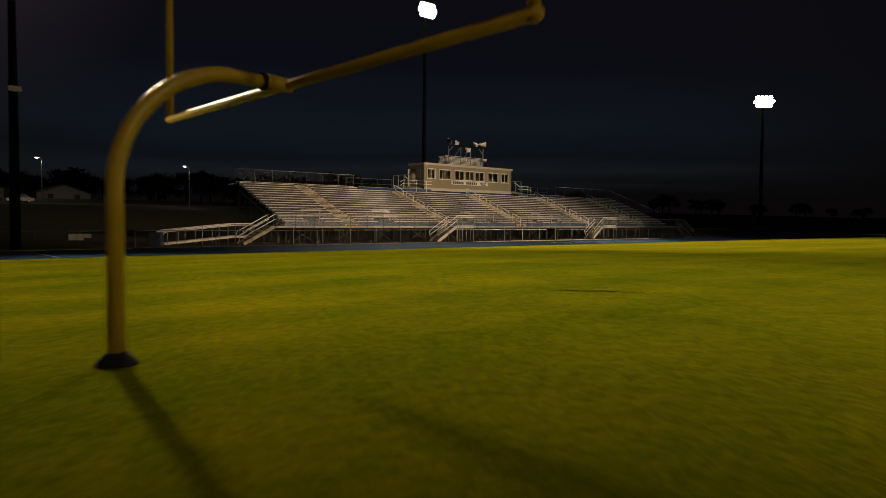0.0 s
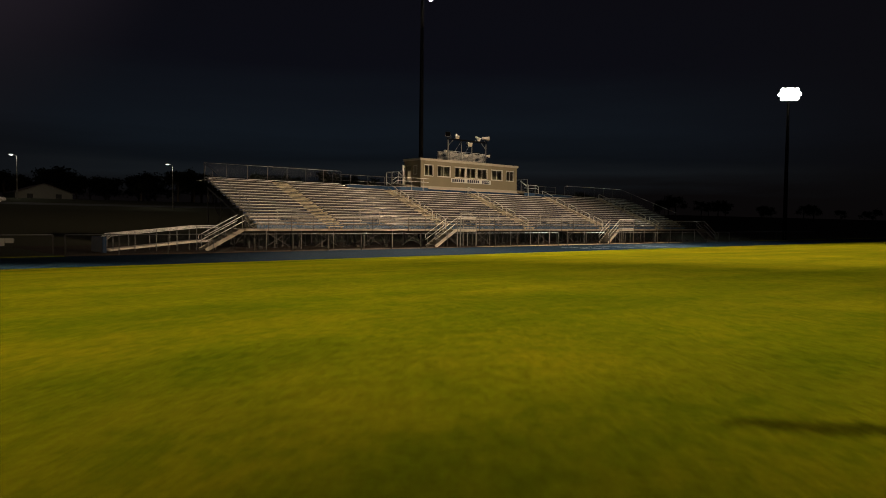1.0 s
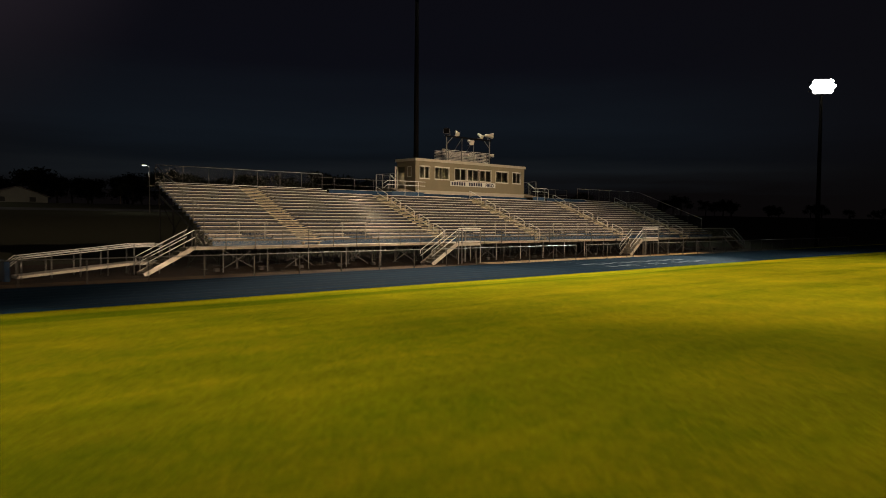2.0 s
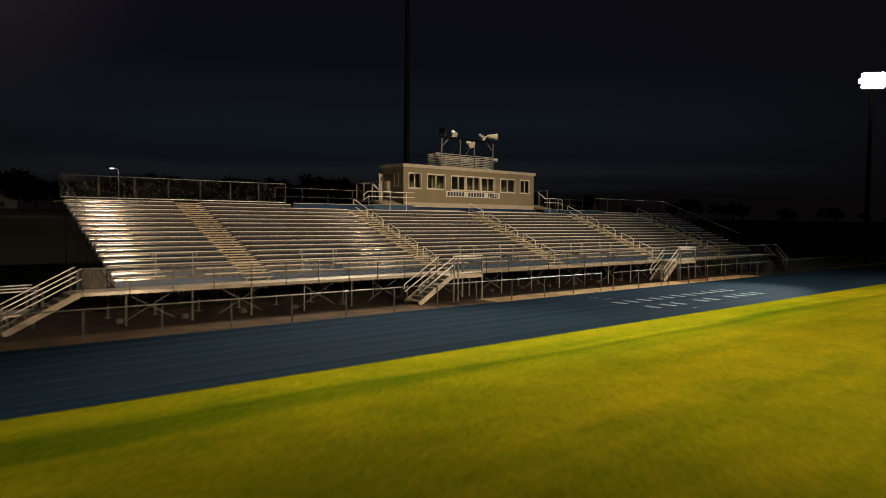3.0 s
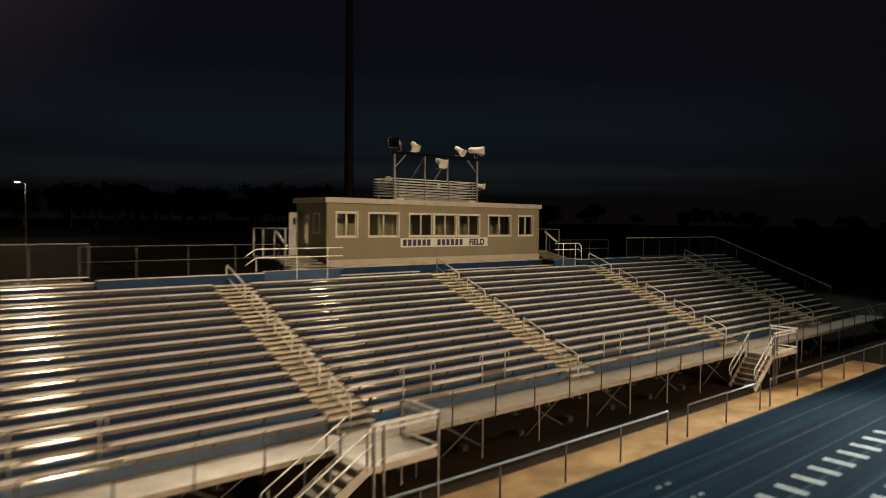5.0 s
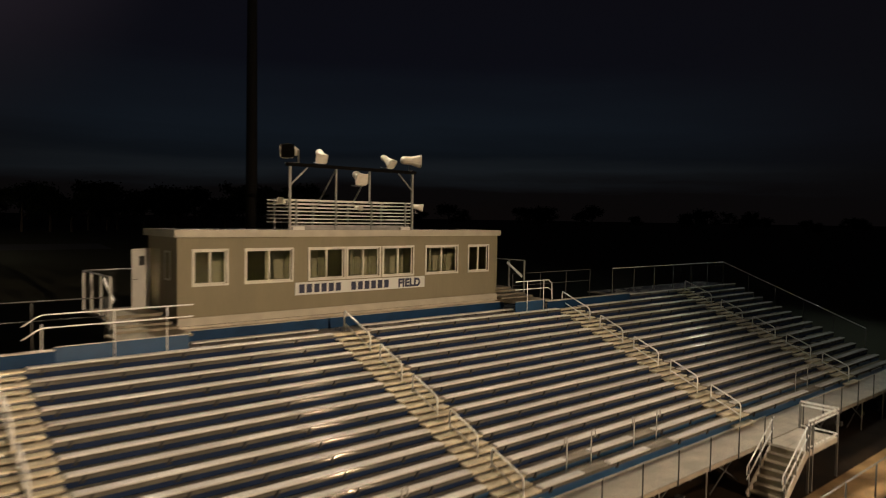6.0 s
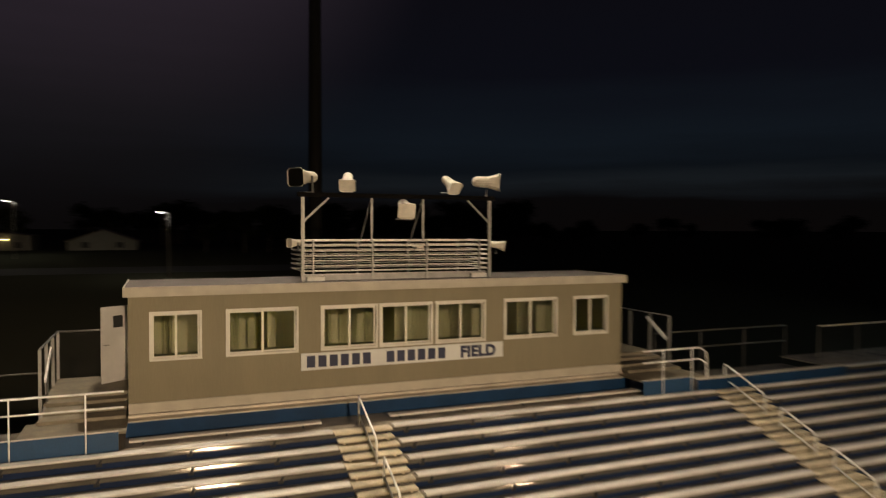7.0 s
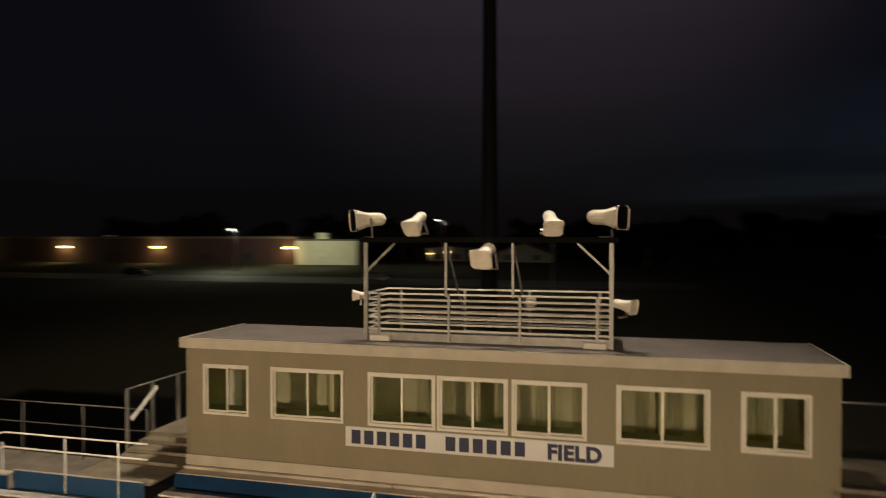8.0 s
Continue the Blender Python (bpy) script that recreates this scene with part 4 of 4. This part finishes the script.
def build_side_platform(x0, x1, xs0, xs1, mirror):
    """Platform beside the booth with a blue front and steps up to a landing with guards."""
    p = thing("booth_platform", "blue-fronted platform with steps and pipe rails beside the booth", "platform", "booth platforms")
    part("front_panel", Shape().box(x0, 59.28, 4.942, x1, 59.32, 5.44), M_LIT_BLUE, p)
    part("platform_deck", Shape().box(xs0 - 0.25, 59.321, 5.38, xs1 + 0.05, 60.62, 5.445), M_STAIR, p)
    part("cap", Shape().box(x0, 59.275, 5.441, x1, 59.32, 5.46), M_TREAD, p)
    for i in range(3):
        part("step", Shape().soft_box(xs0, 60.36 + 0.49 * i, 5.46 + 0.093 * i, xs1, 60.875 + 0.49 * i, 5.54 + 0.093 * i, 0.008), M_STAIR, p)
    for x in (xs0 + 0.03, xs1 - 0.03):
        part("stringer", Shape().bar((x, 60.40, 5.46), (x, 61.80, 5.74), 0.04, 0.06), M_STEEL, p)
    part("landing", Shape().box(xs0, 61.75, 5.72, xs1, 63.95, 5.82), M_STAIR, p)
    outer = xs0 if mirror < 0 else xs1
    for y, z0, z1 in ((60.92, 5.3, 7.1), (61.9, 5.8, 7.1), (63.0, 5.8, 7.1), (63.95, 5.8, 7.1)):
        part("post", Shape().box(outer - 0.035, y - 0.035, z0, outer + 0.035, y + 0.035, z1), M_STEEL, p)
    part("top_rail", Shape().tube([(outer, 60.90, 7.12), (outer, 61.9, 7.12), (outer, 63.95, 7.12)], 0.026, 8), M_STEEL, p, smooth=True)
    part("top_rail", Shape().tube([(outer, 63.95, 7.12), (49.8 if mirror < 0 else 64.2, 63.95, 7.12)], 0.026, 8), M_STEEL, p, smooth=True)
    part("handrail", Shape().bar((outer - mirror * 0.1, 60.95, 6.36), (outer - mirror * 0.1, 61.95, 6.98), 0.04, 0.11), M_PIPE, p)
    part("chain_link_mesh", Shape().quad((outer, 60.92, 5.5), (outer, 63.95, 5.85), (outer, 63.95, 7.1), (outer, 60.92, 7.1)), M_WIRE, p)
    part("chain_link_mesh", Shape().quad((xs0, 63.95, 5.85), (xs1, 63.95, 5.85), (xs1, 63.95, 7.12), (xs0, 63.95, 7.12)), M_WIRE, p)
    for x in ((x0 + 1.5, x0 + 2.95) if mirror < 0 else (x0 + 0.7, x1 - 0.1)):
        part("post", Shape().tube([(x, 59.26, 4.9), (x, 59.26, 6.34)], 0.020, 8), M_PIPE, p, smooth=True)
    if mirror < 0:
        for h in (6.34, 5.99):
            part("handrail", Shape().tube([(x0 - 0.75, 59.26, h - 0.28), (x0 - 0.4, 59.26, h - 0.05), (x0 - 0.25, 59.26, h), (x1 + 0.12, 59.26, h)], 0.022, 8), M_PIPE, p, smooth=True)
        part("post", Shape().tube([(x0 - 0.3, 59.26, 5.0), (x0 - 0.3, 59.26, 6.1)], 0.020, 8), M_PIPE, p, smooth=True)
    else:
        for h in (6.34, 5.99):
            part("handrail", Shape().tube([(x0 - 0.05, 59.26, h), (x1 + 0.2, 59.26, h), (x1 + 0.45, 59.26, h - 0.15), (x1 + 0.5, 59.26, h - 0.9)], 0.022, 8), M_PIPE, p, smooth=True)
    return p


build_side_platform(46.1, 49.70, 47.95, 49.8, -1)
build_side_platform(63.96, 65.85, 64.2, 66.25, 1)


# ---- roof pen with loudspeakers ----
def build_pen():
    x0, x1, y0, y1, z0 = 54.2, 59.85, 61.5, 63.2, 8.535
    p = thing("roof_pen", "galvanised slatted railing pen on the booth roof", "railing")
    for x in (x0 + 0.3, x0 + 2.0, x0 + 3.65, x1 - 0.3):
        part("post", Shape().box(x - 0.03, y0 - 0.03, z0, x + 0.03, y0 + 0.03, 9.66), M_STEEL, p)
        part("post", Shape().box(x - 0.03, y1 - 0.03, z0, x + 0.03, y1 + 0.03, 9.66), M_STEEL, p)
    for k in range(7):
        z = 8.80 + 0.14 * k
        for y in (y0 + 0.04, y1 - 0.04):
            part("slat", Shape().tube([(x0, y, z), (x1, y, z)], 0.025, 6), M_SLAT, p)
        for x in (x0, x1):
            part("slat", Shape().tube([(x, y0, z + 0.01), (x, y1, z + 0.01)], 0.025, 6), M_SLAT, p)
    part("kick_board", Shape().box(x0 + 0.05, y0 + 0.05, z0, x1 - 0.05, y0 + 0.07, 8.72), M_STEEL, p)
    for x in (x0 + 0.35, x1 - 0.35):
        part("base_pad", Shape().soft_box(x - 0.25, y0 - 0.12, z0, x + 0.25, y0 + 0.045, z0 + 0.13, 0.02), M_SLAT, p)
    g = thing("speaker_frame", "dark steel beam frame carrying the loudspeakers", "frame")
    for x in (x0, x1):
        part("post", Shape().box(x - 0.045, y0 - 0.10, z0, x + 0.045, y0 - 0.035, 10.84), M_STEEL, g)
        s = 1 if x == x0 else -1
        part("brace", Shape().bar((x, y0 - 0.06, 10.15), (x + s * 0.72, y0 - 0.06, 10.83), 0.05, 0.05), M_STEEL, g)
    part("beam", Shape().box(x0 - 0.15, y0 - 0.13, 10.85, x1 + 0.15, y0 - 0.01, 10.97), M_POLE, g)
    for xa, xb in ((x0 + 1.95, x0 + 1.95), (x0 + 3.5, x0 + 3.55)):
        part("back_stay", Shape().tube([(xa, y0 - 0.07, 10.85), (xb, y1, 9.1)], 0.03, 8), M_STEEL, g)
        part("post", Shape().box(xa - 0.03, y0 - 0.09, 9.6, xa + 0.03, y0 - 0.04, 10.84), M_STEEL, g)
    return p


build_pen()


def horn(at, yaw, pitch, size, boxy, label):
    """A loudspeaker horn: square flared mouth tapering to a rounded driver, on a yoke."""
    h = thing("loudspeaker", label, "loudspeaker", "loudspeakers", at=at)
    s = Shape()
    n = 16
    prof = [(0.50, 0.50, 1.0), (0.47, 0.50, 1.0), (0.25, 0.40, 0.8), (0.0, 0.30, 0.45), (-0.20, 0.28, 0.2), (-0.40, 0.27, 0.0), (-0.52, 0.20, 0.0), (-0.57, 0.08, 0.0)]
    v = []
    for d, r, sq in prof:
        for j in range(n):
            a = 2 * math.pi * j / n + math.pi / n
            c, q = math.cos(a), math.sin(a)
            m = max(abs(c), abs(q))
            k = (1 - sq) + sq / m * 0.86
            v.append((c * r * k * size, -d * size * 1.15, q * r * k * size * 0.9))
    f = []
    for i in range(len(prof) - 1):
        f += [(i * n + j, i * n + (j + 1) % n, (i + 1) * n + (j + 1) % n, (i + 1) * n + j) for j in range(n)]
    f.append(tuple(range((len(prof) - 1) * n, len(prof) * n)))
    s.add(v, f)
    part("horn_body", s, M_HORN, h)
    # plate closing the mouth; the near-black one stands for the horn's shaded inside
    g = Shape().box(-0.40 * size, -0.53 * size, -0.36 * size, 0.40 * size, -0.50 * size, 0.36 * size)
    part("mouth_grille", g, M_HORN if boxy else M_POLE, h)
    y = Shape().bar((0.40 * size, 0, -0.62 * size), (0.40 * size, 0, 0.05 * size), 0.03, 0.05).bar((-0.40 * size, 0, -0.62 * size), (0.42 * size, 0, -0.62 * size), 0.05, 0.03)
    part("yoke", y, M_STEEL, h)
    h.matrix_basis = pose(*at, pitch, 0, yaw)
    return h


horn((54.25, 61.42, 11.38), -52, 4, 0.66, False, "weathered beige horn loudspeaker on the roof frame")
horn((55.45, 61.42, 11.32), -18, 34, 0.52, True, "weathered beige box-horn loudspeaker on the roof frame")
horn((57.10, 61.30, 10.60), -8, 22, 0.60, True, "beige box-horn loudspeaker hanging under the beam")
horn((58.55, 61.42, 11.32), 18, 34, 0.52, True, "weathered beige box-horn loudspeaker on the roof frame")
horn((59.75, 61.42, 11.40), 64, 2, 0.68, False, "weathered beige horn loudspeaker on the roof frame")
horn((54.02, 61.55, 9.58), -70, 0, 0.34, True, "small pale horn on the pen's corner")
horn((60.12, 61.45, 9.50), 62, 8, 0.42, True, "small pale horn on the pen's corner")
horn((57.95, 62.6, 9.42), 10, 0, 0.30, True, "small pale horn inside the pen")


# ---- floodlight poles ----
def build_pole(px, py, ph, aim):
    p = thing("flood_pole", "tall steel floodlight pole with a lit lamp cluster", "floodlight", "floodlight poles", at=(px, py, 0))
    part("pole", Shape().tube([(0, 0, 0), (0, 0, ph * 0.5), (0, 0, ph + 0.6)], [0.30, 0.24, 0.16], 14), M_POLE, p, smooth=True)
    d = Vector((aim[0] - px, aim[1] - py, 0)).normalized()
    s = Vector((-d.y, d.x, 0))
    for k, z in enumerate((ph - 0.58, ph, ph + 0.58)):
        a, b = s * 1.55, -s * 1.55
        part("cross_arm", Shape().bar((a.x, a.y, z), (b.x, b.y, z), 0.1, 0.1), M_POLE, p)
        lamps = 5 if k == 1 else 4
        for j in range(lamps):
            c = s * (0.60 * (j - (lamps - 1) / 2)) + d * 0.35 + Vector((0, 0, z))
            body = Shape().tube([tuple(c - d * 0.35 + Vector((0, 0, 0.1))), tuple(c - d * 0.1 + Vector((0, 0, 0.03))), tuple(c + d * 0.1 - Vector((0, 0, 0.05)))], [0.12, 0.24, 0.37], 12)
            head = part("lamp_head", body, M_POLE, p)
            face = Shape().tube([tuple(c + d * 0.104 - Vector((0, 0, 0.051))), tuple(c + d * 0.16 - Vector((0, 0, 0.08)))], [0.36, 0.33], 12)
            part("lamp_lens", face, M_LAMP, head)
    return p


for px, py, ph, hue, beams in POLES:
    build_pole(px, py, ph, (58, 7))


# ---- goal post ----
def build_goal():
    g = thing("goal_post", "yellow gooseneck football goal post on a dark base pad", "goal post")
    bx, by, gz = 1.53, 6.17, ground_z(1.53, 6.2)
    cx, cz = 3.29, 3.46
    pts = [(bx, by, gz), (bx, by, 2.34)]
    R, H, bend = 1.10, 1.14, 1.06
    pts += [(bx + R * (1 - math.cos(radians(a)) ** bend), by, 2.34 + H * math.sin(radians(a)) ** bend) for a in range(8, 89, 5)]
    pts += [(bx + R + 0.2, by, 3.475), (cx - 0.06, by, 3.46)]
    part("gooseneck", Shape().tube(pts, [0.078] * (len(pts) - 3) + [0.078, 0.072, 0.06], 16), M_YELLOW, g, smooth=True)
    part("crossbar", Shape().tube([(cx, 2.58, cz), (cx, 9.74, cz)], 0.055, 14), M_YELLOW, g, smooth=True)
    for y in (2.63, 9.69):
        part("upright", Shape().tube([(cx, y, cz - 0.05), (cx, y, 9.4)], 0.05, 14), M_YELLOW, g, smooth=True)
    part("sleeve", Shape().tube([(cx - 0.22, by, 3.465), (cx + 0.05, by, 3.46)], [0.088, 0.072], 14), M_YELLOW, g, smooth=True)
    part("sleeve_band", Shape().tube([(cx - 0.30, by, 3.467), (cx - 0.25, by, 3.466)], [0.092, 0.092], 14), M_CAP, g, "dark clamp band")
    part("base_pad", Shape().tube([(bx, by, gz - 0.02), (bx, by, gz + 0.05), (bx, by, gz + 0.12)], [0.21, 0.17, 0.09], 14), M_PAD, g)
    return g


build_goal()


# ---- beyond the stand ----
def build_street_lamp(x, y, h, watts=220):
    z = ground_z(x, y)
    p = thing("street_lamp", "lit street lamp on a grey pole behind the field", "street lamp", "street lamps", at=(x, y, z))
    part("pole", Shape().tube([(0, 0, 0), (0, 0, h - 0.3), (-0.1, 0, h)], [0.11, 0.07, 0.06], 10), M_STEEL, p, smooth=True)
    part("arm", Shape().tube([(-0.05, 0, h - 0.05), (-0.6, -0.1, h + 0.12)], 0.045, 8), M_STEEL, p, smooth=True)
    part("lamp_head", Shape().soft_box(-1.35, -0.3, h + 0.06, -0.55, 0.1, h + 0.24, 0.04), M_STEEL, p)
    part("lamp_lens", Shape().box(-1.15, -0.2, h + 0.0, -0.7, 0.0, h + 0.055), M_STREET, p)
    lamp = bpy.data.lights.new("street_light", "POINT")
    lamp.energy, lamp.color, lamp.shadow_soft_size = watts, (1.0, 0.95, 0.78), 0.2
    ob = new("street_light", lamp)
    ob.location = (x - 0.95, y - 0.1, z + h - 0.4)


build_street_lamp(51.3, 134.8, 11.9 - ground_z(51.3, 134.8))
build_street_lamp(30.6, 159.1, 13.8 - ground_z(30.6, 159.1))
build_street_lamp(-3.0, 150.0, 12.2 - ground_z(-3.0, 150.0), 2600)


def build_school():
    y, g = 165.0, 5.3
    b = thing("school_building", "low brick school building with lit wall lamps at night", "building", kind="structure")
    part("brick_wall", Shape().box(-95, y, g - 1.5, 0.9, y + 20, g + 5.4), M_BRICK, b)
    part("roof", Shape().box(-95.5, y - 0.4, g + 5.41, 0.95, y + 20.4, g + 5.8), M_ROOF, b)
    hall = part("metal_wall", Shape().box(0.91, y - 0.5, g - 1.5, 12.9, y + 1.0, g + 5.0), M_PALEWALL, b, "pale ribbed metal wall")
    ribs = Shape()
    for i in range(23):
        ribs.box(1.2 + 0.5 * i, y - 0.56, g, 1.32 + 0.5 * i, y - 0.501, g + 4.9)
    part("wall_ribs", ribs, M_PALEWALL, hall)
    part("roof", Shape().box(0.96, y - 0.7, g + 5.01, 13.1, y + 1.2, g + 5.3), M_ROOF, b)
    part("door", Shape().box(6.0, y - 0.58, g, 7.1, y - 0.562, g + 2.1), M_DOOR, b)
    for i, x in enumerate((-0.6, -29.2, -51.2, -75.0)):
        part("wall_lamp", Shape().soft_box(x - 1.1, y - 0.5, g + 3.5, x + 1.1, y - 0.06, g + 3.85, 0.05), M_WALLPACK, b, "lit warm wall lamp")
        lamp = bpy.data.lights.new("wall_light", "POINT")
        lamp.energy, lamp.color, lamp.shadow_soft_size = 380, (1.0, 0.70, 0.30), 0.4
        ob = new("wall_light", lamp)
        ob.location = (x, y - 1.6, g + 3.3)
    # fill lamp added to brighten the pale hall wall; it has no fixture
    lamp = bpy.data.lights.new("wall_light", "POINT")
    lamp.energy, lamp.color, lamp.shadow_soft_size = 750, (0.95, 1.0, 0.62), 0.5
    ob = new("wall_light", lamp)
    ob.location = (8.0, y - 7.0, g + 6.0)
    for x, top in ((5.8, 11.8), (-41.0, 11.4)):
        base = part("roof_unit", Shape().soft_box(x - 1.1, y + 0.1, top - 1.5, x + 1.1, y + 0.9, top, 0.05), M_PALEWALL, b, "pale metal roof unit")
        # added base, coloured black to stand for the unit's unlit lower part
        part("unit_base", Shape().box(x - 0.9, y + 0.2, g + 5.31, x + 0.9, y + 0.8, top - 1.51), M_CAP, base)
    for x in (-85, -66, -42, -20, -11):
        part("window", Shape().box(x, y - 0.05, g + 1.0, x + 3.0, y - 0.004, g + 2.6), M_CAP, b)
    return b


build_school()


def build_house(x, y, w, d, h, rise, lamps, label):
    """A gabled house, gable end towards the field."""
    z = ground_z(x, y)
    b = thing("house", label, "house", "houses", at=(x, y, z))
    walls = Shape()
    outline = [(-w / 2, -1), (w / 2, -1), (w / 2, h), (0, h + rise), (-w / 2, h)]
    v = [(px, sy * d / 2, pz) for sy in (-1, 1) for px, pz in outline]
    walls.add(v, [(0, 1, 2, 3, 4), (9, 8, 7, 6, 5)] + [(i, 5 + i, 5 + (i + 1) % 5, (i + 1) % 5) for i in range(5)])
    part("wall", walls, M_HOUSE, b)
    for sx in (-1, 1):
        slope = Shape().bar((sx * (w / 2 + 0.4), 0, h - 0.1 + 0.12), (0, 0, h + rise + 0.12), d + 0.8, 0.14)
        part("roof_slope", slope, M_ROOF, b)
    for i in range(2):
        wx = -w / 4 + i * w / 2
        part("window", Shape().box(wx - 0.6, -d / 2 - 0.05, 0.5, wx + 0.6, -d / 2 - 0.004, 1.5), M_CAP, b)
    for lx, lz in lamps:
        part("porch_lamp", Shape().soft_box(lx - 0.4, -d / 2 - 0.4, lz - 0.5, lx + 0.4, -d / 2 - 0.06, lz - 0.35, 0.04), M_WALLPACK, b, "lit warm porch lamp")


build_house(40.3, 192.0, 11.6, 14.0, 1.6, 2.1, (), "pale gabled house on the dark hillside")
build_house(24.0, 192.0, 8.6, 9.0, 2.6, 0.5, ((-3.7, 2.0), (0.2, 2.4)), "grey low house with lit porch lamps on the hillside")

yard = Shape()
yard.add([(-95, 140, ground_z(0, 140) + 0.03), (70, 140, ground_z(0, 140) + 0.03), (70, 147, ground_z(0, 147) + 0.03), (-95, 147, ground_z(0, 147) + 0.03)], [(0, 1, 2, 3)])
tagged(part("road", yard, M_ASPHALT), "dark asphalt lane on the rise behind the stand", "road", kind="structure")


def build_car(x, y, yaw):
    z = ground_z(x, y) + 0.03
    c = thing("parked_car", "pale silver parked car on the lane", "car", "parked cars", at=(x, y, z))
    outline = [(-2.2, 0.35), (-2.2, 0.75), (-1.9, 0.92), (-1.3, 0.98), (-0.75, 1.42), (0.85, 1.45), (1.5, 1.0), (2.15, 0.88), (2.25, 0.55), (2.2, 0.35)]
    v = [(px, sy * 0.88, pz) for sy in (-1, 1) for px, pz in outline]
    n = len(outline)
    body = Shape().add(v, [tuple(range(n)), tuple(range(2 * n - 1, n - 1, -1))] + [(i, n + i, n + (i + 1) % n, (i + 1) % n) for i in range(n)])
    part("body", body, M_CARPAINT, c)
    for sy in (-1, 1):
        part("side_window", Shape().add([(-1.15, sy * 0.885, 0.98), (1.3, sy * 0.885, 1.0), (0.8, sy * 0.885, 1.36), (-0.7, sy * 0.885, 1.34)], [(0, 1, 2, 3)]), M_CAP, c)
        for px in (-1.35, 1.4):
            w = part("wheel", Shape().tube([(px, sy * 0.72, 0.33), (px, sy * 0.90, 0.33)], 0.33, 16), M_CAP, c)
            part("rim", Shape().tube([(px, sy * 0.901, 0.33), (px, sy * 0.915, 0.33)], 0.2, 12), M_STEEL, w)
    c.matrix_basis = pose(x, y, z, 0, 0, yaw)


build_car(24.0, 144.0, 4)
build_car(-18.0, 144.5, 182)


def tree_meshes(seed):
    """Trunk with limbs, and a crown of many small leaf clumps with gaps."""
    rng = random.Random(seed)
    t = Shape().tube([(0, 0, -0.3), (0.1, 0, 2.0), (0.0, 0.2, 4.5), (0.2, 0.1, 7.0)], [0.32, 0.26, 0.18, 0.08], 8)
    tips = []
    for i in range(9):
        a, h = rng.uniform(0, 6.28), rng.uniform(2.6, 6.2)
        r, up = rng.uniform(1.8, 3.6), rng.uniform(0.8, 2.6)
        e = (math.cos(a) * r, math.sin(a) * r, h + up)
        t.tube([(0.05, 0.1, h), (e[0] * 0.5, e[1] * 0.5, h + up * 0.65), e], [0.1, 0.07, 0.03], 6)
        tips.append(e)
    tips += [(0, 0, 7.4), (0.8, -0.6, 6.8), (-0.9, 0.5, 7.0)]
    leaf = Shape()
    for e in tips:
        for k in range(110):
            d = Vector((rng.gauss(0, 1), rng.gauss(0, 1), rng.gauss(0, 0.8)))
            c = Vector(e) + d * 0.72
            u = Vector((rng.gauss(0, 1), rng.gauss(0, 1), rng.gauss(0, 1))).normalized() * rng.uniform(0.18, 0.4)
            w = u.cross(Vector((rng.gauss(0, 1), rng.gauss(0, 1), rng.gauss(0, 1)))).normalized() * rng.uniform(0.12, 0.3)
            leaf.add([c - u, c + w, c + u, c - w], [(0, 1, 2, 3)])
    return t.data("trunk", M_BARK), leaf.data("crown", M_LEAF)


def build_trees():
    kinds = [tree_meshes(s) for s in (1, 2, 3)]
    rng = random.Random(9)
    spots = [(58 + 4.2 * i + rng.uniform(-2, 2), 172 + rng.uniform(-6, 14), rng.uniform(0.5, 0.95)) for i in range(20)]
    spots += [(34 + 3.2 * i + rng.uniform(-2, 2), 236 + rng.uniform(-10, 22), rng.uniform(0.85, 1.35)) for i in range(38)]
    spots += [(140 + 7.5 * i + rng.uniform(-4, 4), 205 + rng.uniform(-25, 30) - 2.0 * i, rng.uniform(0.5, 0.95)) for i in range(34)]
    spots += [(-75 + 3.8 * i + rng.uniform(-3, 3), 200 + rng.uniform(-4, 16), rng.uniform(0.8, 1.25)) for i in range(26)]
    for i, (x, y, k) in enumerate(spots):
        t = thing("tree", "dark leafy tree against the night sky", "tree", "trees behind the field", at=(x, y, ground_z(x, y)))
        a, b = kinds[i % 3]
        piece("trunk", a, (0, 0, 0), t)
        piece("crown", b, (0, 0, 0), t)
        t.rotation_euler = (0, 0, rng.uniform(0, 6.28))
        t.scale = (k, k, k * rng.uniform(0.9, 1.15))


build_trees()

fence("track_fence", "low grey chain-link fence along the running track", [(-40, 49.2, 0.0, 1.10), (14.0, 49.2, 0.0, 1.10)], 2.6, 0.05, 0.028, True, (), "track fences", M_STEEL)
notice = thing("notice_board", "white notice boards fixed to the track fence", "notice board")
part("panel", Shape().soft_box(10.75, 49.13, 0.50, 11.25, 49.16, 0.92, 0.005), M_BOARD, notice)
part("panel", Shape().soft_box(11.27, 49.13, 0.50, 11.66, 49.16, 0.92, 0.005), M_BOARD, notice)
part("panel", Shape().soft_box(11.68, 49.13, 0.66, 12.1, 49.16, 0.92, 0.005), M_BOARD, notice)
box = thing("pole_speaker", "pale loudspeaker box on the floodlight pole", "loudspeaker")
part("cabinet", Shape().soft_box(7.25, 47.35, 9.45, 7.95, 47.7, 9.75, 0.03), M_HORN, box)
